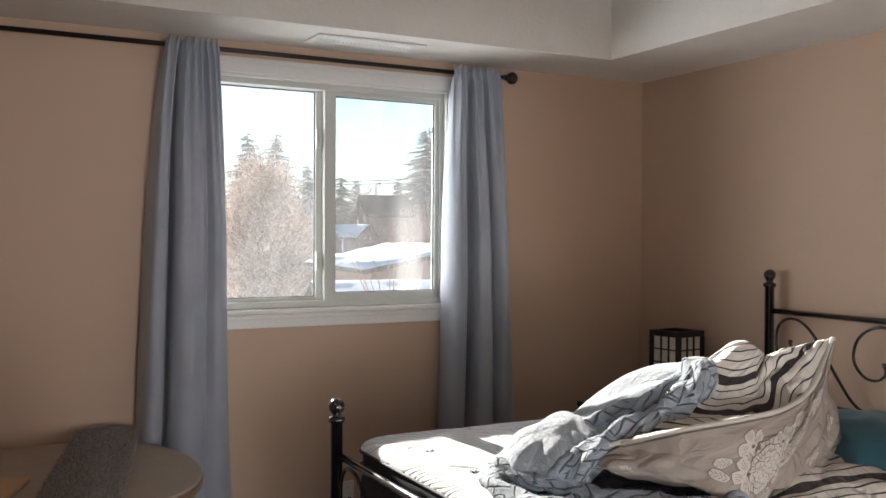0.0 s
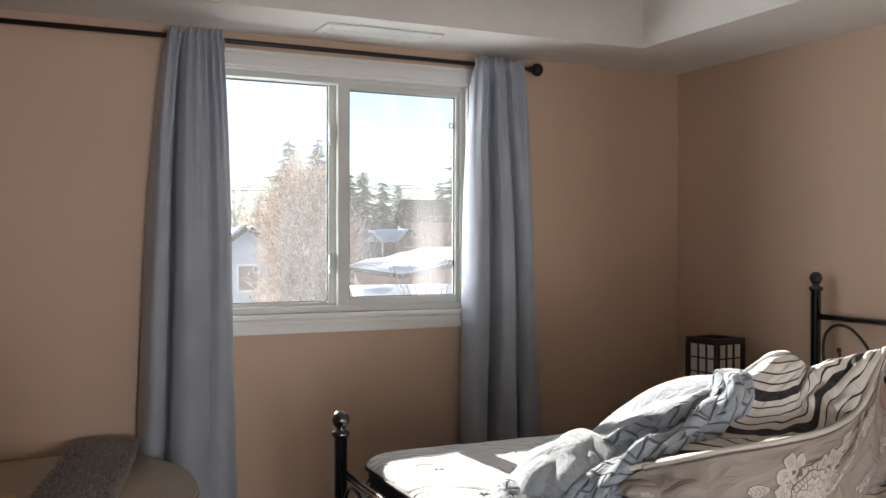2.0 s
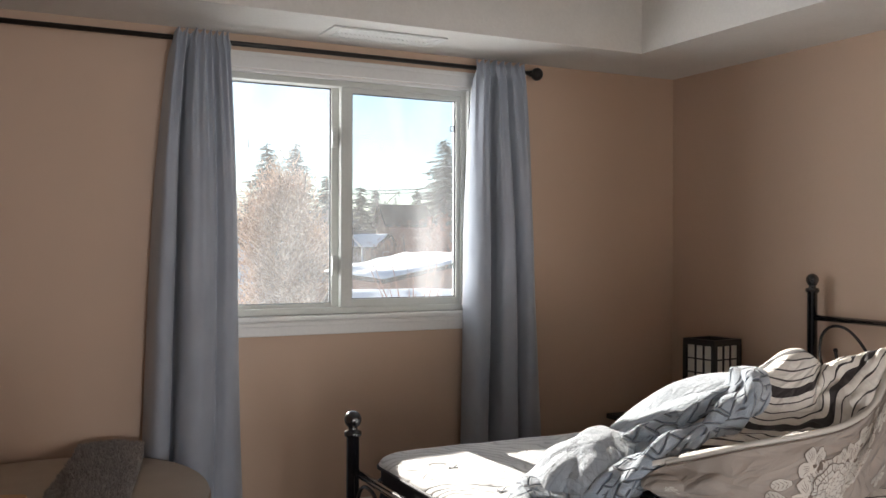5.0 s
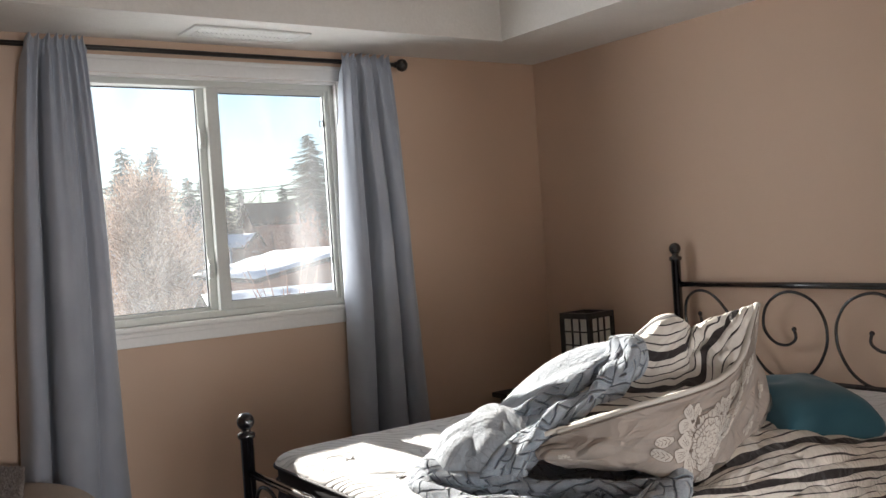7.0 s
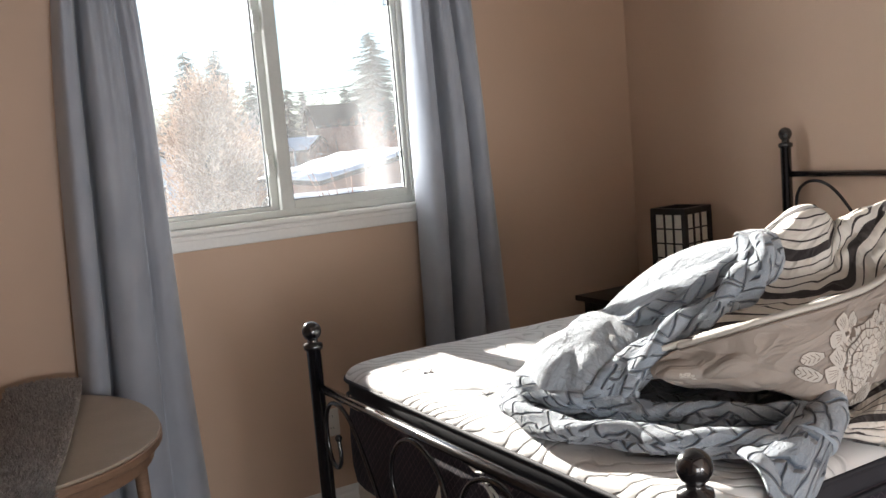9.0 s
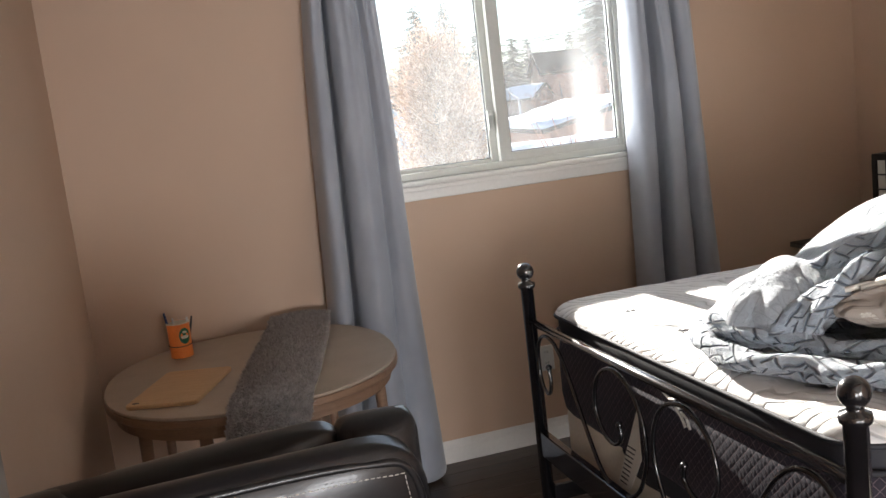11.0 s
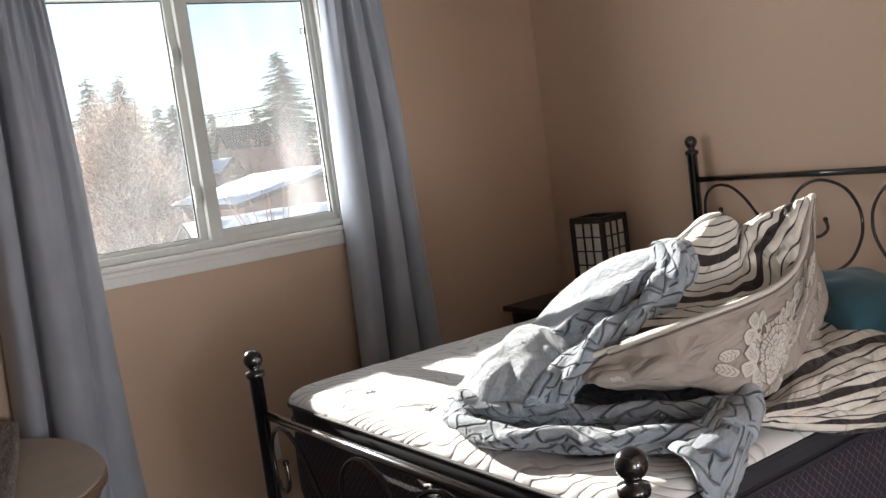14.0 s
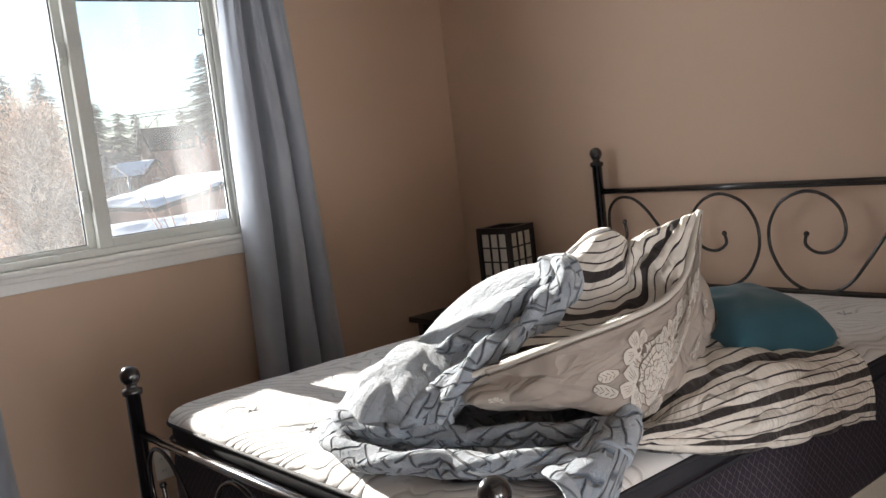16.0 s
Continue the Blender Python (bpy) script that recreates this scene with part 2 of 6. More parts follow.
def tube(pts, r, sides=10, taper=None, bm=None, closed=False):
    """A round bar along points; taper gives a radius factor along it."""
    bm = bm or bmesh.new()
    pts = [Vector(p) for p in pts]
    n = len(pts)
    up = Vector((0, 0, 1))
    rings = []
    prev = None
    for i, p in enumerate(pts):
        d = (pts[min(i + 1, n - 1)] - pts[max(i - 1, 0)]).normalized()
        if prev is None:
            a = d.cross(up if abs(d.z) < 0.95 else Vector((1, 0, 0))).normalized()
        else:
            a = (prev - d * prev.dot(d)).normalized()
        prev = a
        b = d.cross(a)
        rr = r * (taper(i / max(n - 1, 1)) if taper else 1)
        rings.append([bm.verts.new(p + rr * (math.cos(2 * math.pi * k / sides) * a + math.sin(2 * math.pi * k / sides) * b)) for k in range(sides)])
    for a, b in zip(rings, rings[1:]):
        for k in range(sides):
            bm.faces.new((a[k], a[(k + 1) % sides], b[(k + 1) % sides], b[k]))
    bm.faces.new(list(reversed(rings[0])))
    bm.faces.new(rings[-1])
    return bm


def slab(outline, z0, z1, bev=0.0, seg=2):
    """A plate with the given plan outline."""
    bm = bmesh.new()
    f = bm.faces.new([bm.verts.new((x, y, z0)) for x, y in outline])
    ext = bmesh.ops.extrude_face_region(bm, geom=[f])
    bmesh.ops.translate(bm, vec=(0, 0, z1 - z0), verts=[g for g in ext["geom"] if isinstance(g, bmesh.types.BMVert)])
    bmesh.ops.recalc_face_normals(bm, faces=bm.faces)
    if bev:
        edges = [e for e in bm.edges if abs(e.verts[0].co.z - e.verts[1].co.z) < 1e-6]
        bmesh.ops.bevel(bm, geom=edges, offset=bev, segments=seg, affect="EDGES", profile=0.5)
    return bm


def structure(name, bm, material, label, smooth=False):
    return tagged(part(name, bm, material, smooth=smooth), label, name.split("_")[0], kind="structure")


# ---- the room ----
XL, YS, ZC, ZT = -3.62, -3.33, 2.44, 2.78
WX0, WX1, WZ0, WZ1 = -2.48, -1.215, 1.245, 2.30

bm = box(XL - 0.14, WX0, 0.0, 0.16, -0.02, ZT)
box(WX1, 0.14, 0.0, 0.16, -0.02, ZT, bm=bm)
box(WX0, WX1, 0.0, 0.16, -0.02, WZ0, bm=bm)
box(WX0, WX1, 0.0, 0.16, WZ1, ZT, bm=bm)
structure("wall_north", bm, M_wall, "tan painted plaster wall with a window opening")
structure("wall_east", box(0.0, 0.14, -5.6, 0.0, -0.02, ZT), M_wall, "plain tan painted wall behind the bed")
structure("wall_west", box(XL - 0.14, XL, YS, 0.0, -0.02, ZT), M_wall, "plain tan painted wall beside the table")
# doorway kept wide, out of view, so the added hall light gets through
DX0, DX1 = -3.352, -1.3
bm = box(XL - 0.14, DX0 - 0.006, YS, YS + 0.13, -0.02, ZT)
box(DX1 + 0.006, 0.0, YS, YS + 0.13, -0.02, ZT, bm=bm)
box(DX0 - 0.006, DX1 + 0.006, YS, YS + 0.13, 2.056, ZT, bm=bm)
structure("wall_south", bm, M_wall, "tan wall with a doorway")
# unseen hallway; its two openings are added for the fill lamps
HY = -9.0
bm = box(XL - 0.14, XL, HY, -6.45, -0.02, ZC)
box(XL - 0.14, XL, -4.75, YS, -0.02, ZC, bm=bm)
box(XL - 0.14, XL, -6.45, -4.75, -0.02, 0.15, bm=bm)
box(XL - 0.14, XL, -6.45, -4.75, 1.55, ZC, bm=bm)
box(-1.15, -1.05, HY, YS, -0.02, ZC, bm=bm)
for q in ((XL - 0.14, -3.0, -0.02, ZC), (-1.4, -1.05, -0.02, ZC), (-3.0, -1.4, -0.02, 0.38), (-3.0, -1.4, 1.75, ZC)):
    box(q[0], q[1], HY - 0.14, HY, q[2], q[3], bm=bm)
structure("wall_hallway", bm, M_wall, "tan hallway walls behind the doorway")
# ceiling: a lower border round a raised middle
TX0, TX1, TY0, TY1 = -3.05, -0.57, -2.9, -0.45
bm = box(XL, 0.0, TY1, 0.0, ZC, ZC + 0.02)
box(XL, 0.0, YS + 0.13, TY0, ZC, ZC + 0.02, bm=bm)
box(XL, TX0, TY0, TY1, ZC, ZC + 0.02, bm=bm)
box(TX1, 0.0, TY0, TY1, ZC, ZC + 0.02, bm=bm)
for q in ((TX0 - 0.02, TX1 + 0.02, TY1, TY1 + 0.02), (TX0 - 0.02, TX1 + 0.02, TY0 - 0.02, TY0), (TX0 - 0.02, TX0, TY0, TY1), (TX1, TX1 + 0.02, TY0, TY1)):
    box(*q, ZC + 0.02, ZT, bm=bm)
box(TX0 - 0.02, TX1 + 0.02, TY0 - 0.02, TY1 + 0.02, ZT, ZT + 0.02, bm=bm)
box(XL, -1.15, HY, YS, ZC, ZC + 0.02, bm=bm)
structure("ceiling", bm, M_ceil, "off-white textured tray ceiling with a lowered border")
structure("subfloor", box(XL - 0.14, 0.14, HY - 0.14, 0.16, -0.12, -0.014), M_blackwood, "dark floor base under the laminate planks")


def trim_run(name, a, b, profile, label):
    """Moulding with the profile (out, up) swept from a to b; out is to the left of the run."""
    a, b = Vector((*a, 0)), Vector((*b, 0))
    d = (b - a).normalized()
    o = Vector((-d.y, d.x, 0))
    bm = bmesh.new()
    r0, r1 = ([bm.verts.new(p + o * u + Vector((0, 0, h))) for u, h in profile] for p in (a, b))
    for k in range(len(profile)):
        j = (k + 1) % len(profile)
        bm.faces.new((r0[k], r0[j], r1[j], r1[k]))
    bm.faces.new(r0), bm.faces.new(list(reversed(r1)))
    bmesh.ops.recalc_face_normals(bm, faces=bm.faces)
    return structure(name, bm, M_white, label)


BASE = [(0, 0), (0.014, 0), (0.014, 0.062), (0.011, 0.07), (0.011, 0.084), (0.006, 0.095), (0.004, 0.1), (0, 0.1)]
trim_run("baseboard_north", (0, -0.001), (XL, -0.001), [(u, h) for u, h in BASE], "white moulded baseboard")
trim_run("baseboard_east", (-0.001, YS + 0.13), (-0.001, -0.02), BASE, "white moulded baseboard")
trim_run("baseboard_west", (XL + 0.001, -0.02), (XL + 0.001, YS + 0.13), BASE, "white moulded baseboard")

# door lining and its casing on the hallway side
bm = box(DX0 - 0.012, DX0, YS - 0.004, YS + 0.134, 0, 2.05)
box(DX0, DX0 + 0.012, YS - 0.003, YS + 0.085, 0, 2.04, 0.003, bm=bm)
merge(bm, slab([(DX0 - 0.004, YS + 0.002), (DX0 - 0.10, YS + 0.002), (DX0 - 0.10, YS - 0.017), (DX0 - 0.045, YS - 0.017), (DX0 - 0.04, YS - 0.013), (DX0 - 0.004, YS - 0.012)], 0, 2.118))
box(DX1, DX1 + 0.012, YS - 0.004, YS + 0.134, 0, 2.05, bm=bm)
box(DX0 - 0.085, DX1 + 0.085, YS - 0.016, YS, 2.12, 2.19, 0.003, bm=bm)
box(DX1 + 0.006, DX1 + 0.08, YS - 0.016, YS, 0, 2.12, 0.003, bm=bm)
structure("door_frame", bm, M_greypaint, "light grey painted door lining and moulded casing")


# ---- window ----
def window():
    w = thing("window_1", "white vinyl sliding window with two panes", "window", ((WX0 + WX1) / 2, 0, WZ0), kind="structure")
    w.matrix_basis = Matrix.Identity(4)
    c = -1.846

    def bars(name, x0, x1, z0, z1, wid, y0, y1, parent, widths=None, bev=0.004):
        l, r, bo, to = widths or (wid,) * 4
        f = box(x0, x0 + l, y0, y1, z0, z1, bev)
        box(x1 - r, x1, y0, y1, z0, z1, bev, bm=f)
        box(x0 + l - 0.001, x1 - r + 0.001, y0 + 0.001, y1, z0, z0 + bo, bev, bm=f)
        box(x0 + l - 0.001, x1 - r + 0.001, y0 + 0.001, y1, z1 - to, z1, bev, bm=f)
        return part(name, f, M_vinyl, parent)

    # drywall return, sill board and casing
    part("window_sill", box(WX0 - 0.10, WX1 + 0.10, -0.018, 0.03, WZ0 - 0.07, WZ0, 0.004), M_white, w)
    bm = box(WX0 - 0.10, WX1 + 0.10, -0.03, 0.055, WZ0 - 0.008, WZ0 + 0.012, 0.005)
    box(WX0 - 0.10, WX1 + 0.10, -0.024, -0.016, WZ0 - 0.03, WZ0 - 0.012, 0.003, bm=bm)
    part("sill_nose", bm, M_white, w)
    bm = box(WX0 - 0.09, WX0 + 0.004, -0.016, 0.0, WZ0 + 0.012, WZ1, 0.004)
    box(WX1 - 0.004, WX1 + 0.095, -0.016, 0.0, WZ0 + 0.012, WZ1, 0.004, bm=bm)
    box(WX0 - 0.09, WX1 + 0.095, -0.016, 0.0, WZ1, WZ1 + 0.068, 0.004, bm=bm)
    box(WX0 - 0.09, WX1 + 0.095, -0.022, -0.012, WZ1 + 0.05, WZ1 + 0.068, 0.004, bm=bm)
    box(WX0, WX1, 0.0, 0.07, WZ1 - 0.012, WZ1 + 0.001, 0.002, bm=bm)
    box(WX1 - 0.010, WX1 + 0.001, 0.0005, 0.07, WZ0 + 0.013, WZ1 - 0.013, 0.002, bm=bm)
    box(WX0 - 0.001, WX0 + 0.010, 0.0005, 0.07, WZ0 + 0.013, WZ1 - 0.013, 0.002, bm=bm)
    part("casing", bm, M_white, w)
    bars("window_frame", WX0 + 0.002, WX1 - 0.002, WZ0 + 0.012, WZ1 - 0.008, 0.03, 0.03, 0.12, w)
    # inner sash of the right half, outer sash of the left half
    for x0, x1, y0, widths, pane in ((c + 0.004, WX1 - 0.028, 0.042, (0.055, 0.024, 0.046, 0.034), "right"), (WX0 + 0.028, c + 0.02, 0.082, (0.03, 0.046, 0.028, 0.014), "left")):
        s = bars("sash", x0, x1, WZ0 + 0.03, WZ1 - 0.026, 0.04, y0, y0 + 0.034, w, widths)
        g0, g1, z0, z1 = x0 + widths[0], x1 - widths[1], WZ0 + 0.03 + widths[2], WZ1 - 0.026 - widths[3]
        f = box(g0 - 0.003, g0 + 0.004, y0 + 0.012, y0 + 0.02, z0, z1)
        box(g1 - 0.005, g1 + 0.003, y0 + 0.012, y0 + 0.02, z0, z1, bm=f)
        box(g0, g1, y0 + 0.012, y0 + 0.02, z1 - 0.004, z1 + 0.003, bm=f)
        box(g0, g1, y0 + 0.012, y0 + 0.02, z0 - 0.003, z0 + 0.003, bm=f)
        part("gasket", f, M_seal, s, "thin dark glazing seal")
        p = part("pane", box(g0 - 0.002, g1 + 0.002, y0 + 0.016, y0 + 0.018, z0 - 0.002, z1 + 0.002), M_glass[pane], s, "dusty clear glass pane")
        p.visible_shadow = False
        if pane == "right":
            for z in (z1 - 0.13, z0 + 0.145):
                f = box(g1 - 0.03, g1 - 0.008, y0 + 0.006, y0 + 0.012, z - 0.013, z - 0.010)
                box(g1 - 0.03, g1 - 0.008, y0 + 0.006, y0 + 0.012, z + 0.010, z + 0.013, bm=f)
                box(g1 - 0.03, g1 - 0.027, y0 + 0.006, y0 + 0.012, z - 0.010, z + 0.010, bm=f)
                box(g1 - 0.011, g1 - 0.008, y0 + 0.006, y0 + 0.012, z - 0.010, z + 0.010, bm=f)
                part("screen_tab", f, M_seal, s, "small dark square tab on the glass")
    for z in (1.47, 2.04):
        f = box(c - 0.028, c - 0.008, 0.066, 0.082, z - 0.045, z + 0.045, 0.006, 3)
        box(c - 0.033, c - 0.016, 0.05, 0.068, z - 0.022, z + 0.022, 0.006, 3, bm=f)
        part("latch", f, M_vinyl, w, "white window latch")


window()


# ---- ceiling vent ----
def vent():
    v = thing("ceiling_vent", "white slotted metal air register in the ceiling", "vent", (-1.755, -0.235, ZC))
    f = box(-0.255, 0.255, -0.095, -0.07, -0.008, 0.0, 0.003)
    box(-0.255, 0.255, 0.07, 0.095, -0.008, 0, 0.003, bm=f)
    box(-0.255, -0.22, -0.071, 0.071, -0.0085, 0, 0.003, bm=f)
    box(0.22, 0.255, -0.071, 0.071, -0.0085, 0, 0.003, bm=f)
    part("frame", f, M_white, v)
    part("backing", box(-0.22, 0.22, -0.07, 0.07, -0.003, -0.0005), M_ceil, v)
    me = finish("slat", box(-0.006, 0.006, -0.03, 0.03, -0.0015, 0.0015), M_white)
    for r in (-0.035, 0.035):
        for k in range(22):
            s = new("slat", me)
            s.matrix_basis = pose(-0.205 + k * 0.0195, r, -0.006, 0, 35, 0)
            s.parent = v


vent()


# ---- curtain rod ----
def rod():
    r = thing("curtain_rod", "dark bronze curtain rod with ball finials", "curtain rod", (-2.09, -0.1, 2.375))
    L0, L1 = -3.215 + 2.09, -0.955 + 2.09
    part("pole", tube([(L0, 0, 0), (0.0, 0, 0.002), (L1, 0, 0)], 0.0105, 12), M_rod, r, smooth=True)
    ball = [(0.008, 0), (0.014, 0.004), (0.014, 0.01), (0.009, 0.014), (0.016, 0.018), (0.026, 0.028), (0.031, 0.042), (0.029, 0.055), (0.02, 0.066), (0.004, 0.072)]
    for x, s in ((L0, -1), (L1, 1)):
        part("finial", lathe(ball, 20, (x, 0, 0), (s, 0, 0)), M_rod, r, smooth=True)
    for x in (-0.38, 1.0):
        f = tube([(x, 0.098, -0.02), (x, 0.05, -0.022), (x, 0.004, -0.016)], 0.006, 8)
        box(x - 0.012, x + 0.012, 0.092, 0.1, -0.05, 0.02, 0.003, bm=f)
        box(x - 0.007, x + 0.007, -0.012, 0.012, -0.022, -0.01, 0.002, bm=f)
        part("bracket", f, M_rod, r)


rod()


def curtain_mat():
    m, nt, b = mat("blue_grey_curtain", 0.75, sheen=0.25)
    v = coords(nt, "UV", (1, 1, 1))
    w1 = node(nt, "ShaderNodeTexNoise", Scale=900, Detail=2)
    w2 = node(nt, "ShaderNodeTexNoise", Scale=5, Detail=4)
    nt.links.new(v, w1.inputs["Vector"])
    nt.links.new(v, w2.inputs["Vector"])
    nt.links.new(ramp(nt, w2.outputs["Fac"], [(0.3, (0.30, 0.325, 0.375)), (0.7, (0.355, 0.382, 0.432))]).outputs[0], b.inputs["Base Color"])
    bump(nt, b, w1.outputs["Fac"], 0.2, 0.0005)
    b.inputs["Transmission Weight"].default_value = 0.0
    return m


M_curtain = curtain_mat()


def curtain(top, bottom, section, seed, label, z_bottom=0.015, flare=0.7):
    """Rod-pocket panel: gathered at the rod, spreading into deep folds; top and bottom give its left and right ends, section its folds (along, out)."""
    rnd = random.Random(seed)
    nv = 60
    ph = [rnd.uniform(0, 6.28) for _ in range(6)]
    run = catmull([(a, b, 0) for a, b in section], 10)
    nu = len(run) - 1
    bm = bmesh.new()
    uv = bm.loops.layers.uv.new("uv")
    verts = []
    for j in range(nv + 1):
        v = j / nv
        z = 2.402 + (z_bottom - 2.402) * v
        s = v ** flare
        x0, x1 = top[0] + (bottom[0] - top[0]) * s, top[1] + (bottom[1] - top[1]) * s
        row = []
        near = math.exp(-((z - 2.375) / 0.035) ** 2)
        for i in range(nu + 1):
            u = run[i].x
            y = run[i].y * (0.45 + 0.55 * min(1, v * 3)) * (1 + 0.12 * math.sin(2.2 * v + ph[0] + 7 * u))
            # short gathers under the rod that run out downwards
            fine = math.exp(-v * 7) * math.sin(2 * math.pi * (u * 8.3 + 0.5 * math.sin(4 * u + ph[2])) + ph[1])
            y = y * (1 - near) - 0.016 * near - 0.024 * fine * (1 - near) - 0.017 * near * abs(fine)
            x = x0 + (x1 - x0) * u + 0.008 * math.sin(5 * v + ph[3] + 4 * u) * min(1, 4 * v)
            y += 0.010 * noise.noise(Vector((u * 5, v * 5, seed)))
            row.append(bm.verts.new((x, -0.105 + max(-0.13, min(0.062, y)), z + 0.009 * fine * math.exp(-v * 45))))
        verts.append(row)
    for j in range(nv):
        for i in range(nu):
            f = bm.faces.new((verts[j][i], verts[j + 1][i], verts[j + 1][i + 1], verts[j][i + 1]))
            for l, (a, b) in zip(f.loops, ((i, j), (i, j + 1), (i + 1, j + 1), (i + 1, j))):
                l[uv].uv = (a / nu * 1.1, b / nv * 2.4)
    ob = part("curtain", bm, M_curtain, smooth=True)
    so = ob.modifiers.new("thick", "SOLIDIFY")
    so.thickness = 0.0025
    return tagged(ob, label, "curtain", "curtains at the window")


LEFT_FOLDS = [(0, 0.06), (0.015, -0.02), (0.05, -0.075), (0.12, -0.095), (0.19, -0.08), (0.225, -0.03), (0.225, 0.03), (0.25, 0.06), (0.28, 0.03), (0.275, -0.03), (0.295, -0.085), (0.36, -0.115),
              (0.47, -0.12), (0.57, -0.10), (0.63, -0.08), (0.665, -0.065), (0.70, -0.075), (0.78, -0.09), (0.88, -0.08), (0.95, -0.04), (1, 0.03)]
RIGHT_FOLDS = [(0, 0.05), (0.01, -0.02), (0.05, -0.06), (0.13, -0.07), (0.22, -0.06), (0.265, -0.02), (0.285, 0.03), (0.31, 0.04), (0.335, 0.01), (0.335, -0.05), (0.36, -0.10), (0.45, -0.115), (0.54, -0.10), (0.585, -0.05),
               (0.60, 0.0), (0.625, 0.02), (0.645, -0.02), (0.66, -0.06), (0.73, -0.09), (0.83, -0.085), (0.92, -0.05), (0.975, 0.0), (1, 0.06)]
curtain((-2.59, -2.375), (-2.745, -2.29), LEFT_FOLDS, 3, "blue-grey curtain panel gathered on the rod beside the table")
curtain((-1.25, -0.99), (-1.315, -0.845), RIGHT_FOLDS, 8, "blue-grey curtain panel gathered on the rod behind the bed", flare=0.85)


# ---- outlet ----
def outlet():
    o = thing("wall_outlet", "white duplex power outlet with a cover plate", "outlet", (-1.745, 0, 0.385))
    part("plate", box(-0.036, 0.036, -0.006, 0, -0.058, 0.058, 0.003), M_plug, o)
    for z in (-0.025, 0.025):
        r = part("socket", box(-0.016, 0.016, -0.0085, -0.006, z - 0.014, z + 0.014, 0.001), M_plug, o)
        for x in (-0.006, 0.006):
            part("slot", box(x - 0.001, x + 0.001, -0.009, -0.0084, z - 0.002, z + 0.008), M_seal, r)


outlet()


# ---- the bed ----
BX0, BX1, BY0, BY1 = -2.172, -0.062, -2.493, -0.973


def scroll_side(x, yc, half, z0, h, sign):
    """One side of a scroll panel: a small curl by the post, a sweep along the bottom and a large curl at the middle."""
    pts = [(0.17, 0.56), (0.165, 0.46), (0.21, 0.39), (0.27, 0.42), (0.315, 0.56), (0.305, 0.76), (0.25, 0.9), (0.17, 0.945), (0.08, 0.86), (0.03, 0.68), (0.02, 0.5),
           (0.035, 0.34), (0.08, 0.16), (0.15, 0.05), (0.24, 0.03), (0.32, 0.12), (0.40, 0.36), (0.48, 0.64), (0.545, 0.83), (0.61, 0.93), (0.68, 0.93), (0.728, 0.82), (0.738, 0.62), (0.715, 0.47), (0.672, 0.45), (0.648, 0.54), (0.655, 0.68)]
    k = half / 0.76
    return catmull([(x, yc + sign * a * k, z0 + b * h) for a, b in pts], 7)


def bed():
    b = thing("bed_frame", "black iron bed frame with scrolled headboard and footboard", "bed", (0, 0, 0))
    yc = (BY0 + BY1) / 2

    def post(x, y, top, r, sub):
        p = part("post", lathe([(r, 0), (r, top - 0.083), (r * 1.28, top - 0.08), (r * 1.34, top - 0.072), (r * 1.28, top - 0.064), (r * 0.72, top - 0.06), (r * 0.7, top - 0.05),
                                (r * 1.0, top - 0.046)], 22, (x, y, 0)), M_iron, b, smooth=False)
        for f in p.data.polygons:
            f.use_smooth = True
        c, R = top - 0.0265, 0.029 if sub else 0.027
        part("ball_finial", lathe([(max(R * math.sin(a), 0.001), c - R * math.cos(a)) for a in [math.pi * k / 14 for k in range(15)]], 24, (x, y, 0)), M_iron, p, smooth=True)

    for y in (BY0, BY1):
        post(BX0, y, 1.015, 0.022, True)
        post(BX1, y, 1.445, 0.022, False)
    for x, z0, z1 in ((BX0, 0.43, 0.822), (BX1, 0.868, 1.256)):
        part("top_rail", tube([(x, BY0, z1), (x, yc, z1), (x, BY1, z1)], 0.0135, 14), M_iron, b, smooth=True)
        if x == BX0:
            part("lower_rail", box(x - 0.014, x + 0.014, BY0, BY1, z0 - 0.075, z0 + 0.012, 0.004), M_iron, b)
        else:
            part("lower_rail", tube([(x, BY0, z0), (x, yc, z0), (x, BY1, z0)], 0.0115, 12), M_iron, b, smooth=True)
        for s in (-1, 1):
            pts = scroll_side(x, yc, (BY1 - BY0) / 2 - 0.02, z0 - 0.01, z1 - z0 + 0.005, s)
            sc = part("scroll", tube(pts, 0.0065, 8), M_iron, b, smooth=True)
            for e in (pts[0], pts[-1]):
                part("scroll_tip", lathe([(max(0.0105 * math.sin(a), 0.0008), -0.0105 * math.cos(a)) for a in [math.pi * k / 8 for k in range(9)]], 12, e), M_iron, sc, smooth=True)
    for y in (BY0 + 0.03, BY1 - 0.03):
        part("side_rail", box(BX0 + 0.01, BX1 - 0.01, y - 0.016, y + 0.016, 0.20, 0.26, 0.004), M_iron, b)
    for y in (BY0 + 0.3, yc, BY1 - 0.3):
        part("cross_slat", box(BX0 + 0.02, BX1 - 0.02, y - 0.03, y + 0.03, 0.232, 0.25, 0.003), M_iron, b)
    for y in (BY0, BY1):
        part("foot_glide", lathe([(0.024, -0.012), (0.026, 0.0), (0.024, 0.012)], 14, (BX0, y, 0)), M_seal, b)


bed()


def round_rect(x0, x1, y0, y1, r, n=8):
    out = []
    for cx, cy, a0 in ((x1 - r, y1 - r, 0), (x0 + r, y1 - r, 90), (x0 + r, y0 + r, 180), (x1 - r, y0 + r, 270)):
        out += [(cx + r * math.cos(radians(a0 + 90 * k / n)), cy + r * math.sin(radians(a0 + 90 * k / n))) for k in range(n + 1)]
    return out


